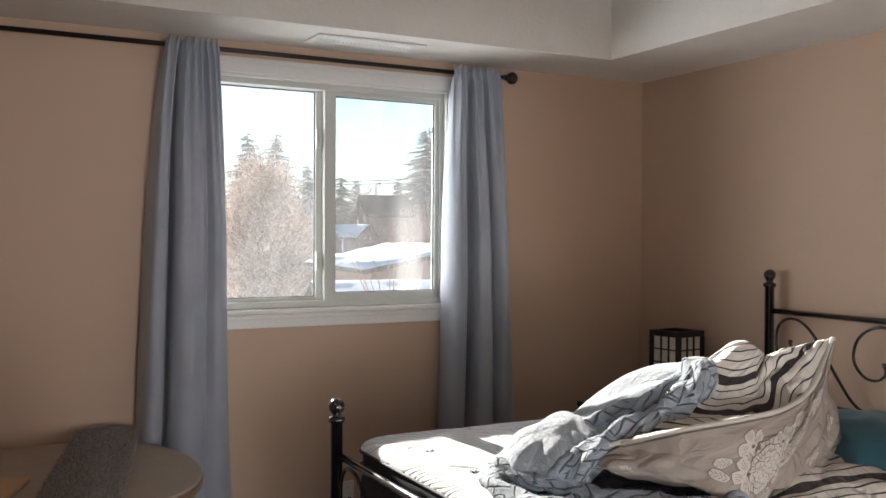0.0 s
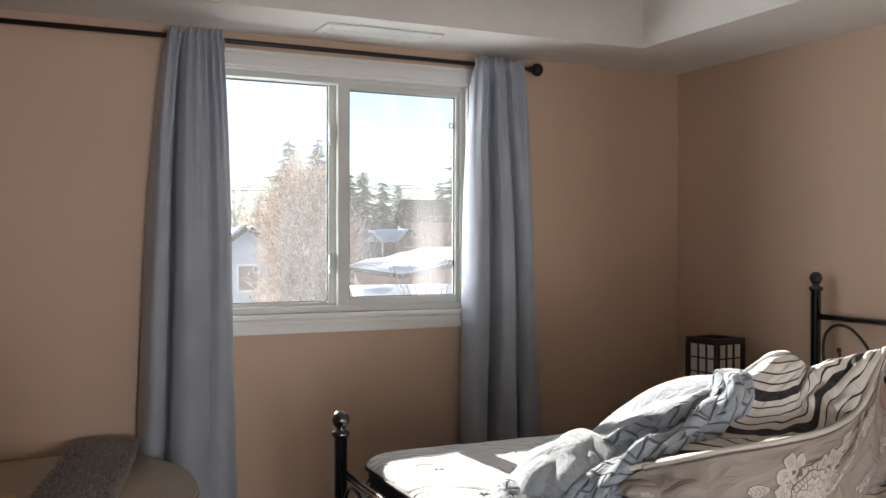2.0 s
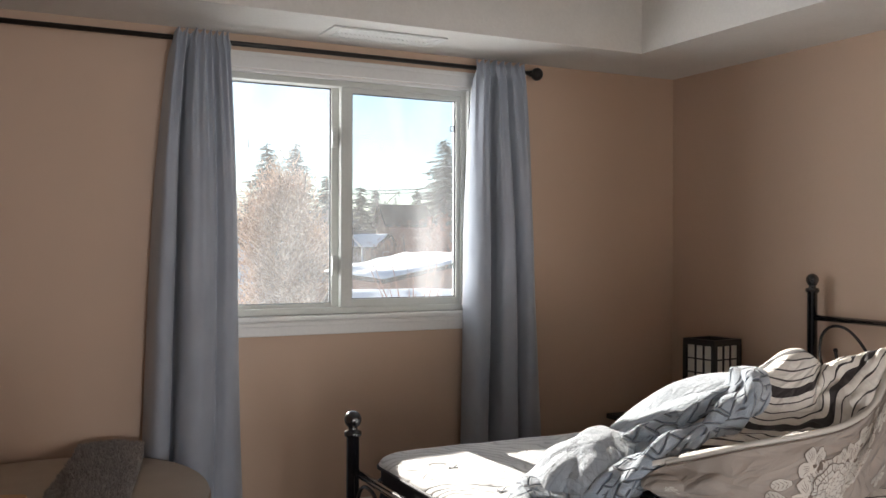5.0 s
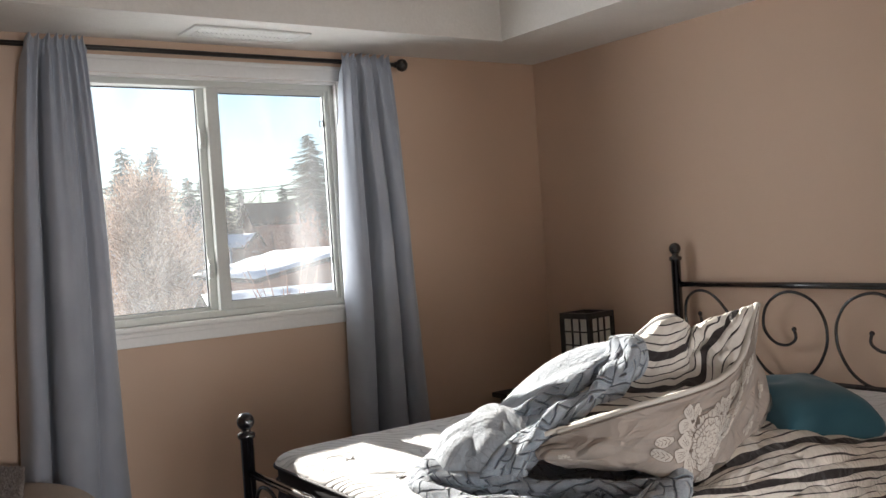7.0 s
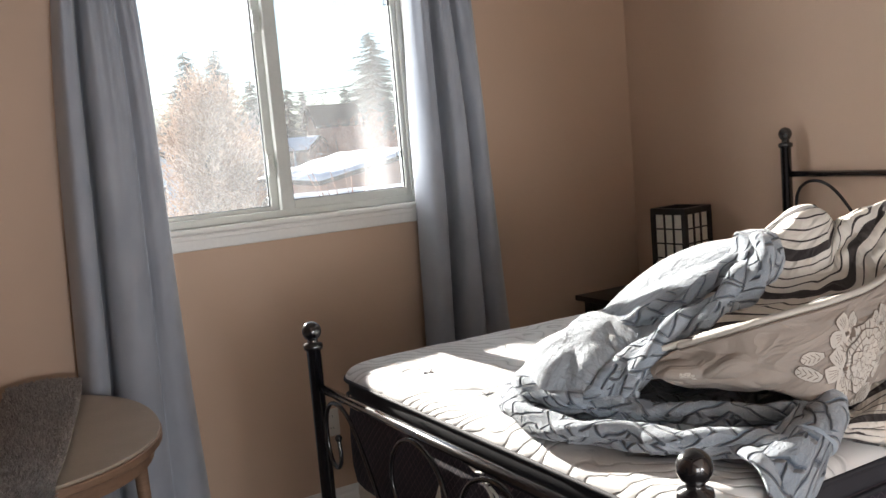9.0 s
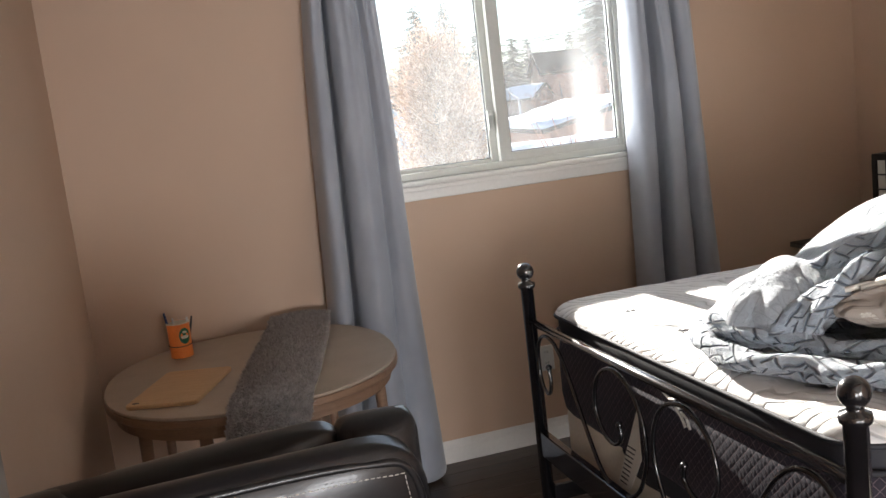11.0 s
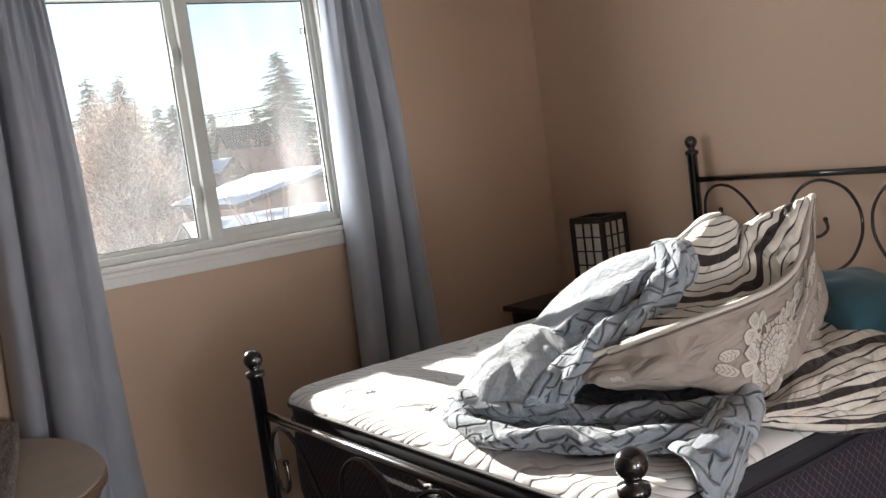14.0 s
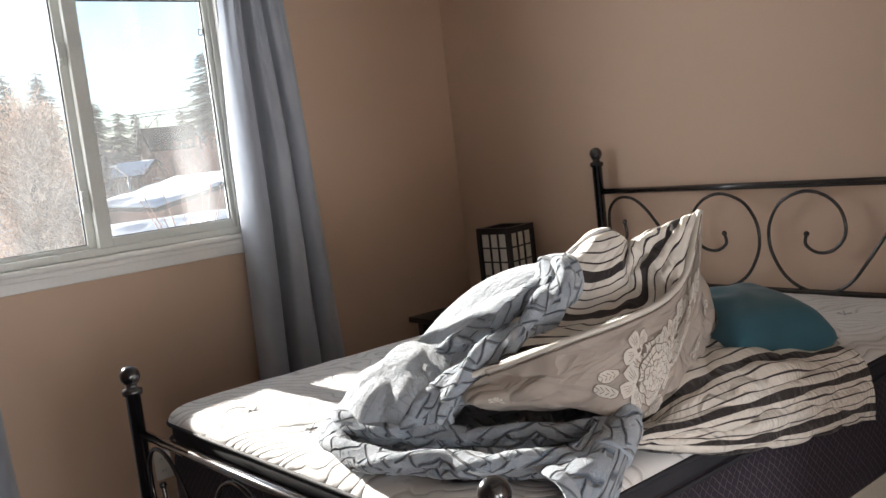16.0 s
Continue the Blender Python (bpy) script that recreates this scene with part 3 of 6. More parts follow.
def diamond_mat():
    """Dark mattress border cloth with a pale woven lattice."""
    m, nt, b = mat("mattress_border_cloth", 0.75, sheen=0.02, spec=0.3)
    uvn = nt.nodes.new("ShaderNodeUVMap")
    parts = []
    for s in (1, -1):
        mp = nt.nodes.new("ShaderNodeMapping")
        mp.inputs["Rotation"].default_value = (0, 0, radians(45 * s))
        mp.inputs["Scale"].default_value = (54, 54, 54)
        nt.links.new(uvn.outputs[0], mp.inputs[0])
        sx = nt.nodes.new("ShaderNodeSeparateXYZ")
        nt.links.new(mp.outputs[0], sx.inputs[0])
        fr = nt.nodes.new("ShaderNodeMath")
        fr.operation = "PINGPONG"
        fr.inputs[1].default_value = 0.5
        nt.links.new(sx.outputs[0], fr.inputs[0])
        parts.append(fr.outputs[0])
    mn = nt.nodes.new("ShaderNodeMath")
    mn.operation = "MINIMUM"
    nt.links.new(parts[0], mn.inputs[0])
    nt.links.new(parts[1], mn.inputs[1])
    n = node(nt, "ShaderNodeTexNoise", Scale=90, Detail=4)
    nt.links.new(uvn.outputs[0], n.inputs["Vector"])
    s = node(nt, "ShaderNodeMath")
    s.operation = "MULTIPLY_ADD"
    s.inputs[1].default_value = 0.16
    nt.links.new(n.outputs["Fac"], s.inputs[0])
    nt.links.new(mn.outputs[0], s.inputs[2])
    nt.links.new(ramp(nt, s.outputs[0], [(0.10, (0.115, 0.09, 0.105)), (0.15, (0.023, 0.020, 0.030)), (0.5, (0.030, 0.026, 0.038))]).outputs[0], b.inputs["Base Color"])
    bump(nt, b, s.outputs[0], 0.4, 0.002)
    return m


def quilt_mat():
    """White knit ticking with curved quilting lines."""
    m, nt, b = mat("white_quilted_ticking", 0.8, sheen=0.2)
    v = coords(nt, "Object", (1, 1, 1))
    n = node(nt, "ShaderNodeTexNoise", Scale=3.0, Detail=2)
    nt.links.new(v, n.inputs["Vector"])
    vm = nt.nodes.new("ShaderNodeMixRGB")
    vm.blend_type = "LINEAR_LIGHT"
    vm.inputs[0].default_value = 0.22
    nt.links.new(v, vm.inputs[1])
    nt.links.new(n.outputs["Color"], vm.inputs[2])
    w = node(nt, "ShaderNodeTexWave", Scale=10.5, Distortion=3.2)
    w.inputs["Detail Scale"].default_value = 1.2
    w.wave_profile = "SIN"
    w.bands_direction = "DIAGONAL"
    nt.links.new(vm.outputs[0], w.inputs["Vector"])
    f = node(nt, "ShaderNodeTexNoise", Scale=400, Detail=2)
    nt.links.new(v, f.inputs["Vector"])
    # quilting grooves greyer: shade of the relief put into the colour
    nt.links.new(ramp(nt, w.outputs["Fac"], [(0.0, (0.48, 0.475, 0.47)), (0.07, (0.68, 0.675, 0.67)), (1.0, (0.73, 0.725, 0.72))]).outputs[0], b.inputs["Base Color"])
    pr = bump(nt, b, f.outputs["Fac"], 0.15, 0.0006)
    r = ramp(nt, w.outputs["Fac"], [(0.0, (0, 0, 0)), (0.18, (0.7, 0.7, 0.7)), (1.0, (1, 1, 1))])
    bump(nt, b, r.outputs[0], 0.8, 0.0042, pr)
    return m


M_lattice, M_quilt = diamond_mat(), quilt_mat()
M_tuft = mixed("grey_tuft_thread", (0.42, 0.42, 0.43), (0.52, 0.52, 0.53), 20, 300, 0.85)
M_band = mixed("charcoal_band_cloth", (0.018, 0.018, 0.024), (0.030, 0.030, 0.038), 8, 300, 0.75, 0.2, 0.0008)


def mattress():
    m = thing("mattress", "thick mattress with white quilted top and dark lattice sides", "mattress", (0, 0, 0))
    X0, X1, Y0, Y1, R = -2.105, -0.085, -2.425, -0.965, 0.10
    out = round_rect(X0, X1, Y0, Y1, R, 10)
    # side wall with UVs along its run
    bm = bmesh.new()
    uv = bm.loops.layers.uv.new("uv")
    zs = [0.506, 0.525, 0.575, 0.645, 0.72, 0.785]
    bulge = [-0.012, 0.0, 0.006, 0.006, 0.004, -0.006]
    dist = [0]
    for a, b2 in zip(out, out[1:] + out[:1]):
        dist.append(dist[-1] + math.dist(a, b2))
    cx, cy = (X0 + X1) / 2, (Y0 + Y1) / 2
    rows = []
    for z, bu in zip(zs, bulge):
        rows.append([bm.verts.new((x + bu * (1 if x > cx else -1), y + bu * (1 if y > cy else -1), z)) for x, y in out])
    n = len(out)
    for j in range(len(zs) - 1):
        for k in range(n):
            f = bm.faces.new((rows[j][k], rows[j][(k + 1) % n], rows[j + 1][(k + 1) % n], rows[j + 1][k]))
            for l, (a, q) in zip(f.loops, ((k, j), (k + 1, j), (k + 1, j + 1), (k, j + 1))):
                l[uv].uv = (dist[a], zs[q])
    bm.faces.new(list(reversed(rows[0])))
    bm.faces.new(rows[-1])
    part("border", bm, M_lattice, m, "dark border cloth with a pale lattice", smooth=True)
    part("band", slab(round_rect(X0 + 0.002, X1 - 0.002, Y0 + 0.002, Y1 - 0.002, R, 10), 0.783, 0.836, 0.016, 3), M_band, m, "charcoal band under the pillow top", smooth=True)
    for z in (0.784, 0.838):
        pts = [(x, y, z) for x, y in round_rect(X0 - 0.004, X1 + 0.004, Y0 - 0.004, Y1 + 0.004, R, 10)]
        part("piping", tube(pts + pts[:1], 0.006, 8), M_band, m, smooth=True)
    # pillow top: domed, tufted
    bm = bmesh.new()
    nx, ny = 110, 84
    grid = []
    tufts = [(X0 + 0.152 + 0.40 * i, Y1 - 0.30 - 0.30 * j) for i in range(5) for j in range(4)]
    for i in range(nx + 1):
        row = []
        for j in range(ny + 1):
            a, b2 = -1 + 2 * i / nx, -1 + 2 * j / ny
            hx, hy = (X1 - X0) / 2 + 0.004, (Y1 - Y0) / 2 + 0.004
            a, b2 = math.sin(a * math.pi / 2), math.sin(b2 * math.pi / 2)
            x, y = a * hx, b2 * hy
            # pull corners in to the rounded plan
            dx, dy = abs(x) - (hx - R), abs(y) - (hy - R)
            if dx > 0 and dy > 0:
                d = math.hypot(dx, dy)
                big = max(dx, dy)
                x, y = math.copysign(hx - R + dx * big / d, x), math.copysign(hy - R + dy * big / d, y)
            edge = min(hx - abs(a * hx), hy - abs(b2 * hy))
            e = min(1.0, max(edge, 0) / 0.07)
            z = 0.838 + 0.040 * math.sqrt(max(0, 1 - (1 - e) ** 2))
            wx, wy = cx + x, cy + y
            for tx, ty in tufts:
                z -= 0.011 * math.exp(-((wx - tx) ** 2 + (wy - ty) ** 2) / 0.0035) * e
            z += (0.006 * noise.noise(Vector((wx * 4, wy * 4, 1))) + 0.004 * noise.noise(Vector((wx * 11, wy * 11, 5)))) * e
            row.append(bm.verts.new((wx, wy, z)))
        grid.append(row)
    for i in range(nx):
        for j in range(ny):
            bm.faces.new((grid[i][j], grid[i + 1][j], grid[i + 1][j + 1], grid[i][j + 1]))
    rim = [grid[i][0] for i in range(nx)] + [grid[nx][j] for j in range(ny)] + [grid[i][ny] for i in range(nx, 0, -1)] + [grid[0][j] for j in range(ny, 0, -1)]
    low = [bm.verts.new((v.co.x, v.co.y, 0.832)) for v in rim]
    for k in range(len(rim)):
        j = (k + 1) % len(rim)
        bm.faces.new((rim[k], low[k], low[j], rim[j]))
    bm.faces.new(low)
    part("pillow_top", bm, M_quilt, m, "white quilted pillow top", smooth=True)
    for tx, ty in tufts:
        cross = tube([(tx - 0.02, ty - 0.012, 0.874), (tx, ty, 0.8675), (tx + 0.02, ty + 0.012, 0.874)], 0.0028, 5)
        tube([(tx - 0.006, ty + 0.02, 0.874), (tx, ty, 0.868), (tx + 0.006, ty - 0.02, 0.874)], 0.0028, 5, bm=cross)
        part("tuft", cross, M_tuft, m, "grey stitched tuft", smooth=True)
    # worn silver mark stitched on the foot end, drawn as plain strokes
    mk = bmesh.new()
    for pts in ([(-1.72, 0.765), (-1.745, 0.755), (-1.775, 0.762)], [(-1.765, 0.752), (-1.79, 0.742), (-1.82, 0.755)], [(-1.775, 0.74), (-1.80, 0.72), (-1.815, 0.70)], [(-1.80, 0.735), (-1.825, 0.722), (-1.835, 0.70)]):
        tube([(-2.1125, y, z) for y, z in pts], 0.004, 5, bm=mk)
    part("stitched_mark", mk, M_thread, m, "small worn silver mark stitched on the border")


mattress()


def box_spring():
    s = thing("box_spring", "cream box spring with a torn dark wrapper and a paper tag", "box spring", (0, 0, 0))
    part("body", slab(round_rect(-2.09, -0.1, -2.41, -0.975, 0.05, 6), 0.262, 0.505, 0.012, 3), M_cream, s, smooth=False)
    # dark cloth torn at the foot end, hanging in a point
    bm = bmesh.new()
    edge = [(-1.42, 0.50), (-1.46, 0.465), (-1.50, 0.45), (-1.56, 0.446), (-1.68, 0.457), (-1.82, 0.472), (-2.1, 0.468), (-2.36, 0.47)]
    top = [(y, 0.51) for y, _ in edge]
    va, vb = ([bm.verts.new((-2.096 + 0.003 * math.sin(9 * y), y, z)) for y, z in r] for r in (edge, top))
    for k in range(len(edge) - 1):
        bm.faces.new((va[k], va[k + 1], vb[k + 1], vb[k]))
    w = part("wrapper", bm, M_band, s, "torn dark wrapper cloth")
    so = w.modifiers.new("thick", "SOLIDIFY")
    so.thickness = 0.002
    # paper tag with unreadable lines
    bm = bmesh.new()
    tag = [(-1.405, 0.39), (-1.49, 0.41), (-1.575, 0.53), (-1.575, 0.68)]
    v = [bm.verts.new((-2.118, y, z)) for y, z in tag]
    bm.faces.new(v)
    t = part("paper_tag", bm, M_paper, s, "white printed paper tag")
    so = t.modifiers.new("thick", "SOLIDIFY")
    so.thickness = 0.0012
    for k in range(9):
        z = 0.42 + 0.016 * k
        part("print_line", box(-2.1205, -2.1192, -1.475 - 0.009 * k, -1.435 - 0.0085 * k, z, z + 0.004), M_ink, t)


box_spring()


# ---- table ----
def table():
    cx, cy, rx, ry = -3.062, -0.575, 0.495, 0.535
    t = thing("round_table", "round table with grey laminate top and brown wooden apron", "table", (cx, cy, 0))

    def oval(k, n=64):
        out = []
        for i in range(n):
            a = 2 * math.pi * i / n
            c, s = math.cos(a), math.sin(a)
            e = 2 / 2.25
            out.append((math.copysign(abs(c) ** e, c) * (rx - k), math.copysign(abs(s) ** e, s) * (ry - k)))
        return out

    part("tabletop", slab(oval(0.004), 0.742, 0.752, 0.003), M_lino, t, "worn grey laminate top")
    part("edge_band", slab(oval(0.0), 0.716, 0.7415, 0.005, 3), M_tablewood, t, "brown wooden edge")
    bm = slab(oval(0.028), 0.672, 0.7165)
    part("apron", bm, M_tablewood, t)
    legs = [(0.40, -0.17), (-0.37, -0.26), (-0.19, -0.40), (0.14, -0.40), (0.30, 0.36), (-0.32, 0.36)]
    for x, y in legs:
        part("leg", tube([(x, y, 0.70), (x * 1.02, y * 1.03, 0.35), (x * 1.05, y * 1.06, 0.0)], 0.021, 12, lambda q: 1 - 0.4 * q), M_tablewood, t, smooth=True)
    f = box(0.385, 0.40, -0.2, -0.185, 0.625, 0.675, 0.003)
    part("leaf_hinge", f, M_iron, t, "small dark folding hinge")


table()


def cutting_board():
    b = thing("cutting_board", "light wooden cutting board with a hanging hole on the table", "cutting board", (-3.304, -0.735, 0.752), rz=-21)
    part("board", slab(round_rect(-0.115, 0.115, -0.185, 0.185, 0.02, 5), 0.0005, 0.0145, 0.003), M_board, b)
    part("hole", slab(round_rect(-0.098, -0.074, -0.168, -0.156, 0.0058, 5), 0.0142, 0.0149), M_seal, b, "dark slot hole")


cutting_board()


def pen_cup():
    c = thing("pen_cup", "orange card tin holding pens, with a green round print", "pen holder", (-3.292, -0.262, 0.752))
    part("tin", lathe([(0.040, 0.0005), (0.041, 0.004), (0.041, 0.126), (0.0425, 0.128), (0.0425, 0.132), (0.039, 0.132), (0.039, 0.03), (0.0, 0.03)][:7] + [(0.001, 0.03)], 28), M_orange, c, smooth=False)
    part("rim", lathe([(0.041, 0.127), (0.0432, 0.128), (0.0432, 0.133), (0.0405, 0.134), (0.0395, 0.131)], 28), M_offwhite, c)
    # printed oval wrapped on the tin, with plain bars in place of its mark
    def wrap(name, a0, ra, zc, rz_, mtl, r, parent):
        bm = bmesh.new()
        ring = [bm.verts.new((r * math.cos(a0 + ra * math.cos(q)), r * math.sin(a0 + ra * math.cos(q)), zc + rz_ * math.sin(q))) for q in [2 * math.pi * k / 24 for k in range(24)]]
        mid = bm.verts.new((r * math.cos(a0), r * math.sin(a0), zc))
        for k in range(24):
            bm.faces.new((mid, ring[k], ring[(k + 1) % 24]))
        return part(name, bm, mtl, parent)
    a = radians(-62)
    g = wrap("print_patch", a, 0.52, 0.083, 0.030, M_green, 0.0418, c)
    for k, (da, dz, w, h) in enumerate(((-0.05, 0.015, 0.14, 0.004), (0.12, 0.014, 0.10, 0.004), (0.0, -0.004, 0.36, 0.006))):
        wrap("print_bar", a + da, w, 0.083 + dz, h, M_offwhite, 0.0424, g)
    part("elastic", tube([(0.0425 * math.cos(q), 0.0425 * math.sin(q), 0.048 + 0.003 * math.sin(q)) for q in [2 * math.pi * k / 30 for k in range(31)]], 0.0016, 6), M_seal, c, "thin black elastic band")
    for x, y, tilt, h, mtl in ((-0.02, 0.005, -8, 0.175, M_blue), (0.012, -0.01, 10, 0.148, M_metal), (0.02, 0.012, 14, 0.146, M_seal), (-0.008, -0.015, -3, 0.152, M_metal)):
        part("pen", lathe([(0.003, 0.03), (0.0045, 0.04), (0.0045, h - 0.02), (0.0035, h)], 8), mtl, c, at=pose(x, y, 0, 0, tilt, 20))


pen_cup()


def lantern():
    l = thing("table_lamp", "black wooden lantern lamp with white paper grid sides", "lamp", (-0.165, -0.475, 0.742), rz=7)
    s, h = 0.085, 0.383
    part("base", box(-s - 0.006, s + 0.006, -s - 0.006, s + 0.006, 0, 0.03, 0.003), M_blackwood, l)
    bm = box(-s - 0.01, s + 0.01, -s - 0.01, -s + 0.016, h - 0.028, h, 0.002)
    box(-s - 0.01, s + 0.01, s - 0.016, s + 0.01, h - 0.028, h, 0.002, bm=bm)
    box(-s - 0.01, -s + 0.016, -s + 0.016, s - 0.016, h - 0.028, h, 0.002, bm=bm)
    box(s - 0.016, s + 0.01, -s + 0.016, s - 0.016, h - 0.028, h, 0.002, bm=bm)
    part("cap", bm, M_blackwood, l)
    for x in (-s, s):
        for y in (-s, s):
            part("post", box(x - 0.011, x + 0.011, y - 0.011, y + 0.011, 0.03, h - 0.027, 0.002), M_blackwood, l)
    for k in range(4):
        a = Matrix.Rotation(k * math.pi / 2, 4, "Z")
        p = part("paper", box(-s + 0.01, s - 0.01, s - 0.004, s - 0.002, 0.03, h - 0.027), M_shoji, l, "white paper panel", at=a)
        for x in (-0.024, 0.024):
            part("bar", box(x - 0.003, x + 0.003, s - 0.002, s + 0.006, 0.03, h - 0.027), M_blackwood, p)
        for j in range(1, 5):
            z = 0.03 + (h - 0.057) * j / 5
            part("bar", box(-s + 0.01, s - 0.01, s - 0.002, s + 0.005, z - 0.003, z + 0.003), M_blackwood, p)


def nightstand():
    n = thing("nightstand", "small black wooden nightstand beside the bed", "nightstand", (-0.27, -0.475, 0))
    part("top", box(-0.25, 0.25, -0.36, 0.35, 0.715, 0.74, 0.004), M_blackwood, n)
    part("shelf", box(-0.21, 0.22, -0.31, 0.31, 0.22, 0.24, 0.003), M_blackwood, n)
    part("apron", box(-0.205, 0.215, -0.305, 0.305, 0.63, 0.715, 0.003), M_blackwood, n)
    for x in (-0.2, 0.21):
        for y in (-0.3, 0.3):
            part("leg", box(x - 0.02, x + 0.02, y - 0.02, y + 0.02, 0, 0.715, 0.003), M_blackwood, n)


nightstand()
lantern()


# ---- cloth ----
class Sheet:
    """A smooth surface through a coarse net of rows and columns, with soft creases."""

    def __init__(self, net, crease=0.0, freq=8.0, seed=0, aniso=(1, 1)):
        self.net = [[Vector(p) for p in r] for r in net]
        self.R, self.C = len(net), len(net[0])
        self.crease, self.freq, self.seed, self.aniso = crease, freq, seed, aniso
        mid = self.net[self.R // 2]
        self.lu = sum((b - a).length for a, b in zip(mid, mid[1:]))
        col = [r[self.C // 2] for r in self.net]
        self.lv = sum((b - a).length for a, b in zip(col, col[1:]))

    @staticmethod
    def spline(p, t):
        n = len(p) - 1
        i = min(int(t * n), n - 1)
        f = t * n - i
        p0, p1, p2, p3 = p[max(i - 1, 0)], p[i], p[i + 1], p[min(i + 2, n)]
        return 0.5 * ((2 * p1) + (p2 - p0) * f + (2 * p0 - 5 * p1 + 4 * p2 - p3) * f * f + (3 * p1 - p0 - 3 * p2 + p3) * f ** 3)

    def base(self, u, v):
        return self.spline([self.spline(r, u) for r in self.net], v)

    def at(self, u, v, lift=0.0):
        e = 0.004
        u0, u1, v0, v1 = max(u - e, 0), min(u + e, 1), max(v - e, 0), min(v + e, 1)
        n = (self.base(u1, v) - self.base(u0, v)).cross(self.base(u, v1) - self.base(u, v0))
        n = n.normalized() if n.length > 1e-12 else Vector((0, 0, 1))
        p = self.base(u, v)
        d = lift
        if self.crease:
            q = Vector((u * self.lu * self.freq * self.aniso[0], v * self.lv * self.freq * self.aniso[1], self.seed))
            d += min(1, 0.2 + 8 * v, 0.2 + 8 * (1 - u)) * self.crease * (1 - 2.2 * abs(noise.noise(q)) + 0.35 * noise.noise(q * 2.7))
        return p + n * d

    def mesh(self, nu, nv, lift=0.0, even=False, shear=0.0):
        """The sheet; its stripes follow the run from the first row, or lie evenly, and may slant."""
        bm = bmesh.new()
        uv = bm.loops.layers.uv.new("uv")
        g = [[bm.verts.new(self.at(i / nu, j / nv, lift)) for i in range(nu + 1)] for j in range(nv + 1)]
        run = [[0.0] * (nu + 1)]
        for j in range(1, nv + 1):
            run.append([run[-1][i] + (g[j][i].co - g[j - 1][i].co).length for i in range(nu + 1)])
        for j in range(nv):
            for i in range(nu):
                f = bm.faces.new((g[j][i], g[j][i + 1], g[j + 1][i + 1], g[j + 1][i]))
                for l, (a, b) in zip(f.loops, ((i, j), (i + 1, j), (i + 1, j + 1), (i, j + 1))):
                    l[uv].uv = (a / nu * self.lu, (b / nv * self.lv if even else run[b][a]) + shear * a / nu * self.lu)
        return bm


def cloth_part(name, sheet, nu, nv, material, parent, label="", thick=0.012, even=False, shear=0.0):
    ob = part(name, sheet.mesh(nu, nv, even=even, shear=shear), material, parent, label, smooth=True)
    so = ob.modifiers.new("thick", "SOLIDIFY")
    so.thickness, so.offset = thick, 0.0
    return ob


def rope(pts, r, twist=26, lobes=3, depth=0.16, sides=26, flat=0.85, taper=None, n=9, seed=0):
    """A rolled, twisted edge of thick cloth."""
    path = catmull(pts, n)
    bm = bmesh.new()
    uv = bm.loops.layers.uv.new("uv")
    rings, length, prev = [], 0.0, None
    lens = []
    for i, p in enumerate(path):
        d = (path[min(i + 1, len(path) - 1)] - path[max(i - 1, 0)]).normalized()
        if i:
            length += (p - path[i - 1]).length
        lens.append(length)
        a = d.cross(Vector((0, 0, 1))).normalized() if prev is None else (prev - d * prev.dot(d)).normalized()
        prev = a
        b = d.cross(a)
        f = taper(i / (len(path) - 1)) if taper else 1.0
        ring = []
        for k in range(sides):
            t = 2 * math.pi * k / sides
            rr = r * f * (1 + depth * math.cos(lobes * t + twist * length) + 0.14 * noise.noise(Vector((p.x * 22, p.y * 22 + seed, p.z * 22 + t))))
            ring.append(bm.verts.new(p + rr * (math.cos(t) * a + flat * math.sin(t) * b)))
        rings.append(ring)
    for j in range(len(rings) - 1):
        for k in range(sides):
            f = bm.faces.new((rings[j][k], rings[j][(k + 1) % sides], rings[j + 1][(k + 1) % sides], rings[j + 1][k]))
            for l, (q, w) in zip(f.loops, ((k, j), (k + 1, j), (k + 1, j + 1), (k, j + 1))):
                l[uv].uv = (lens[w], q / sides * 6.28 * r)
    for ring, rev in ((rings[0], True), (rings[-1], False)):
        c = bm.verts.new(sum((v.co for v in ring), Vector()) / sides)
        for k in range(sides):
            t = (c, ring[k], ring[(k + 1) % sides])
            bm.faces.new(tuple(reversed(t)) if not rev else t)
    bmesh.ops.recalc_face_normals(bm, faces=bm.faces)
    return bm


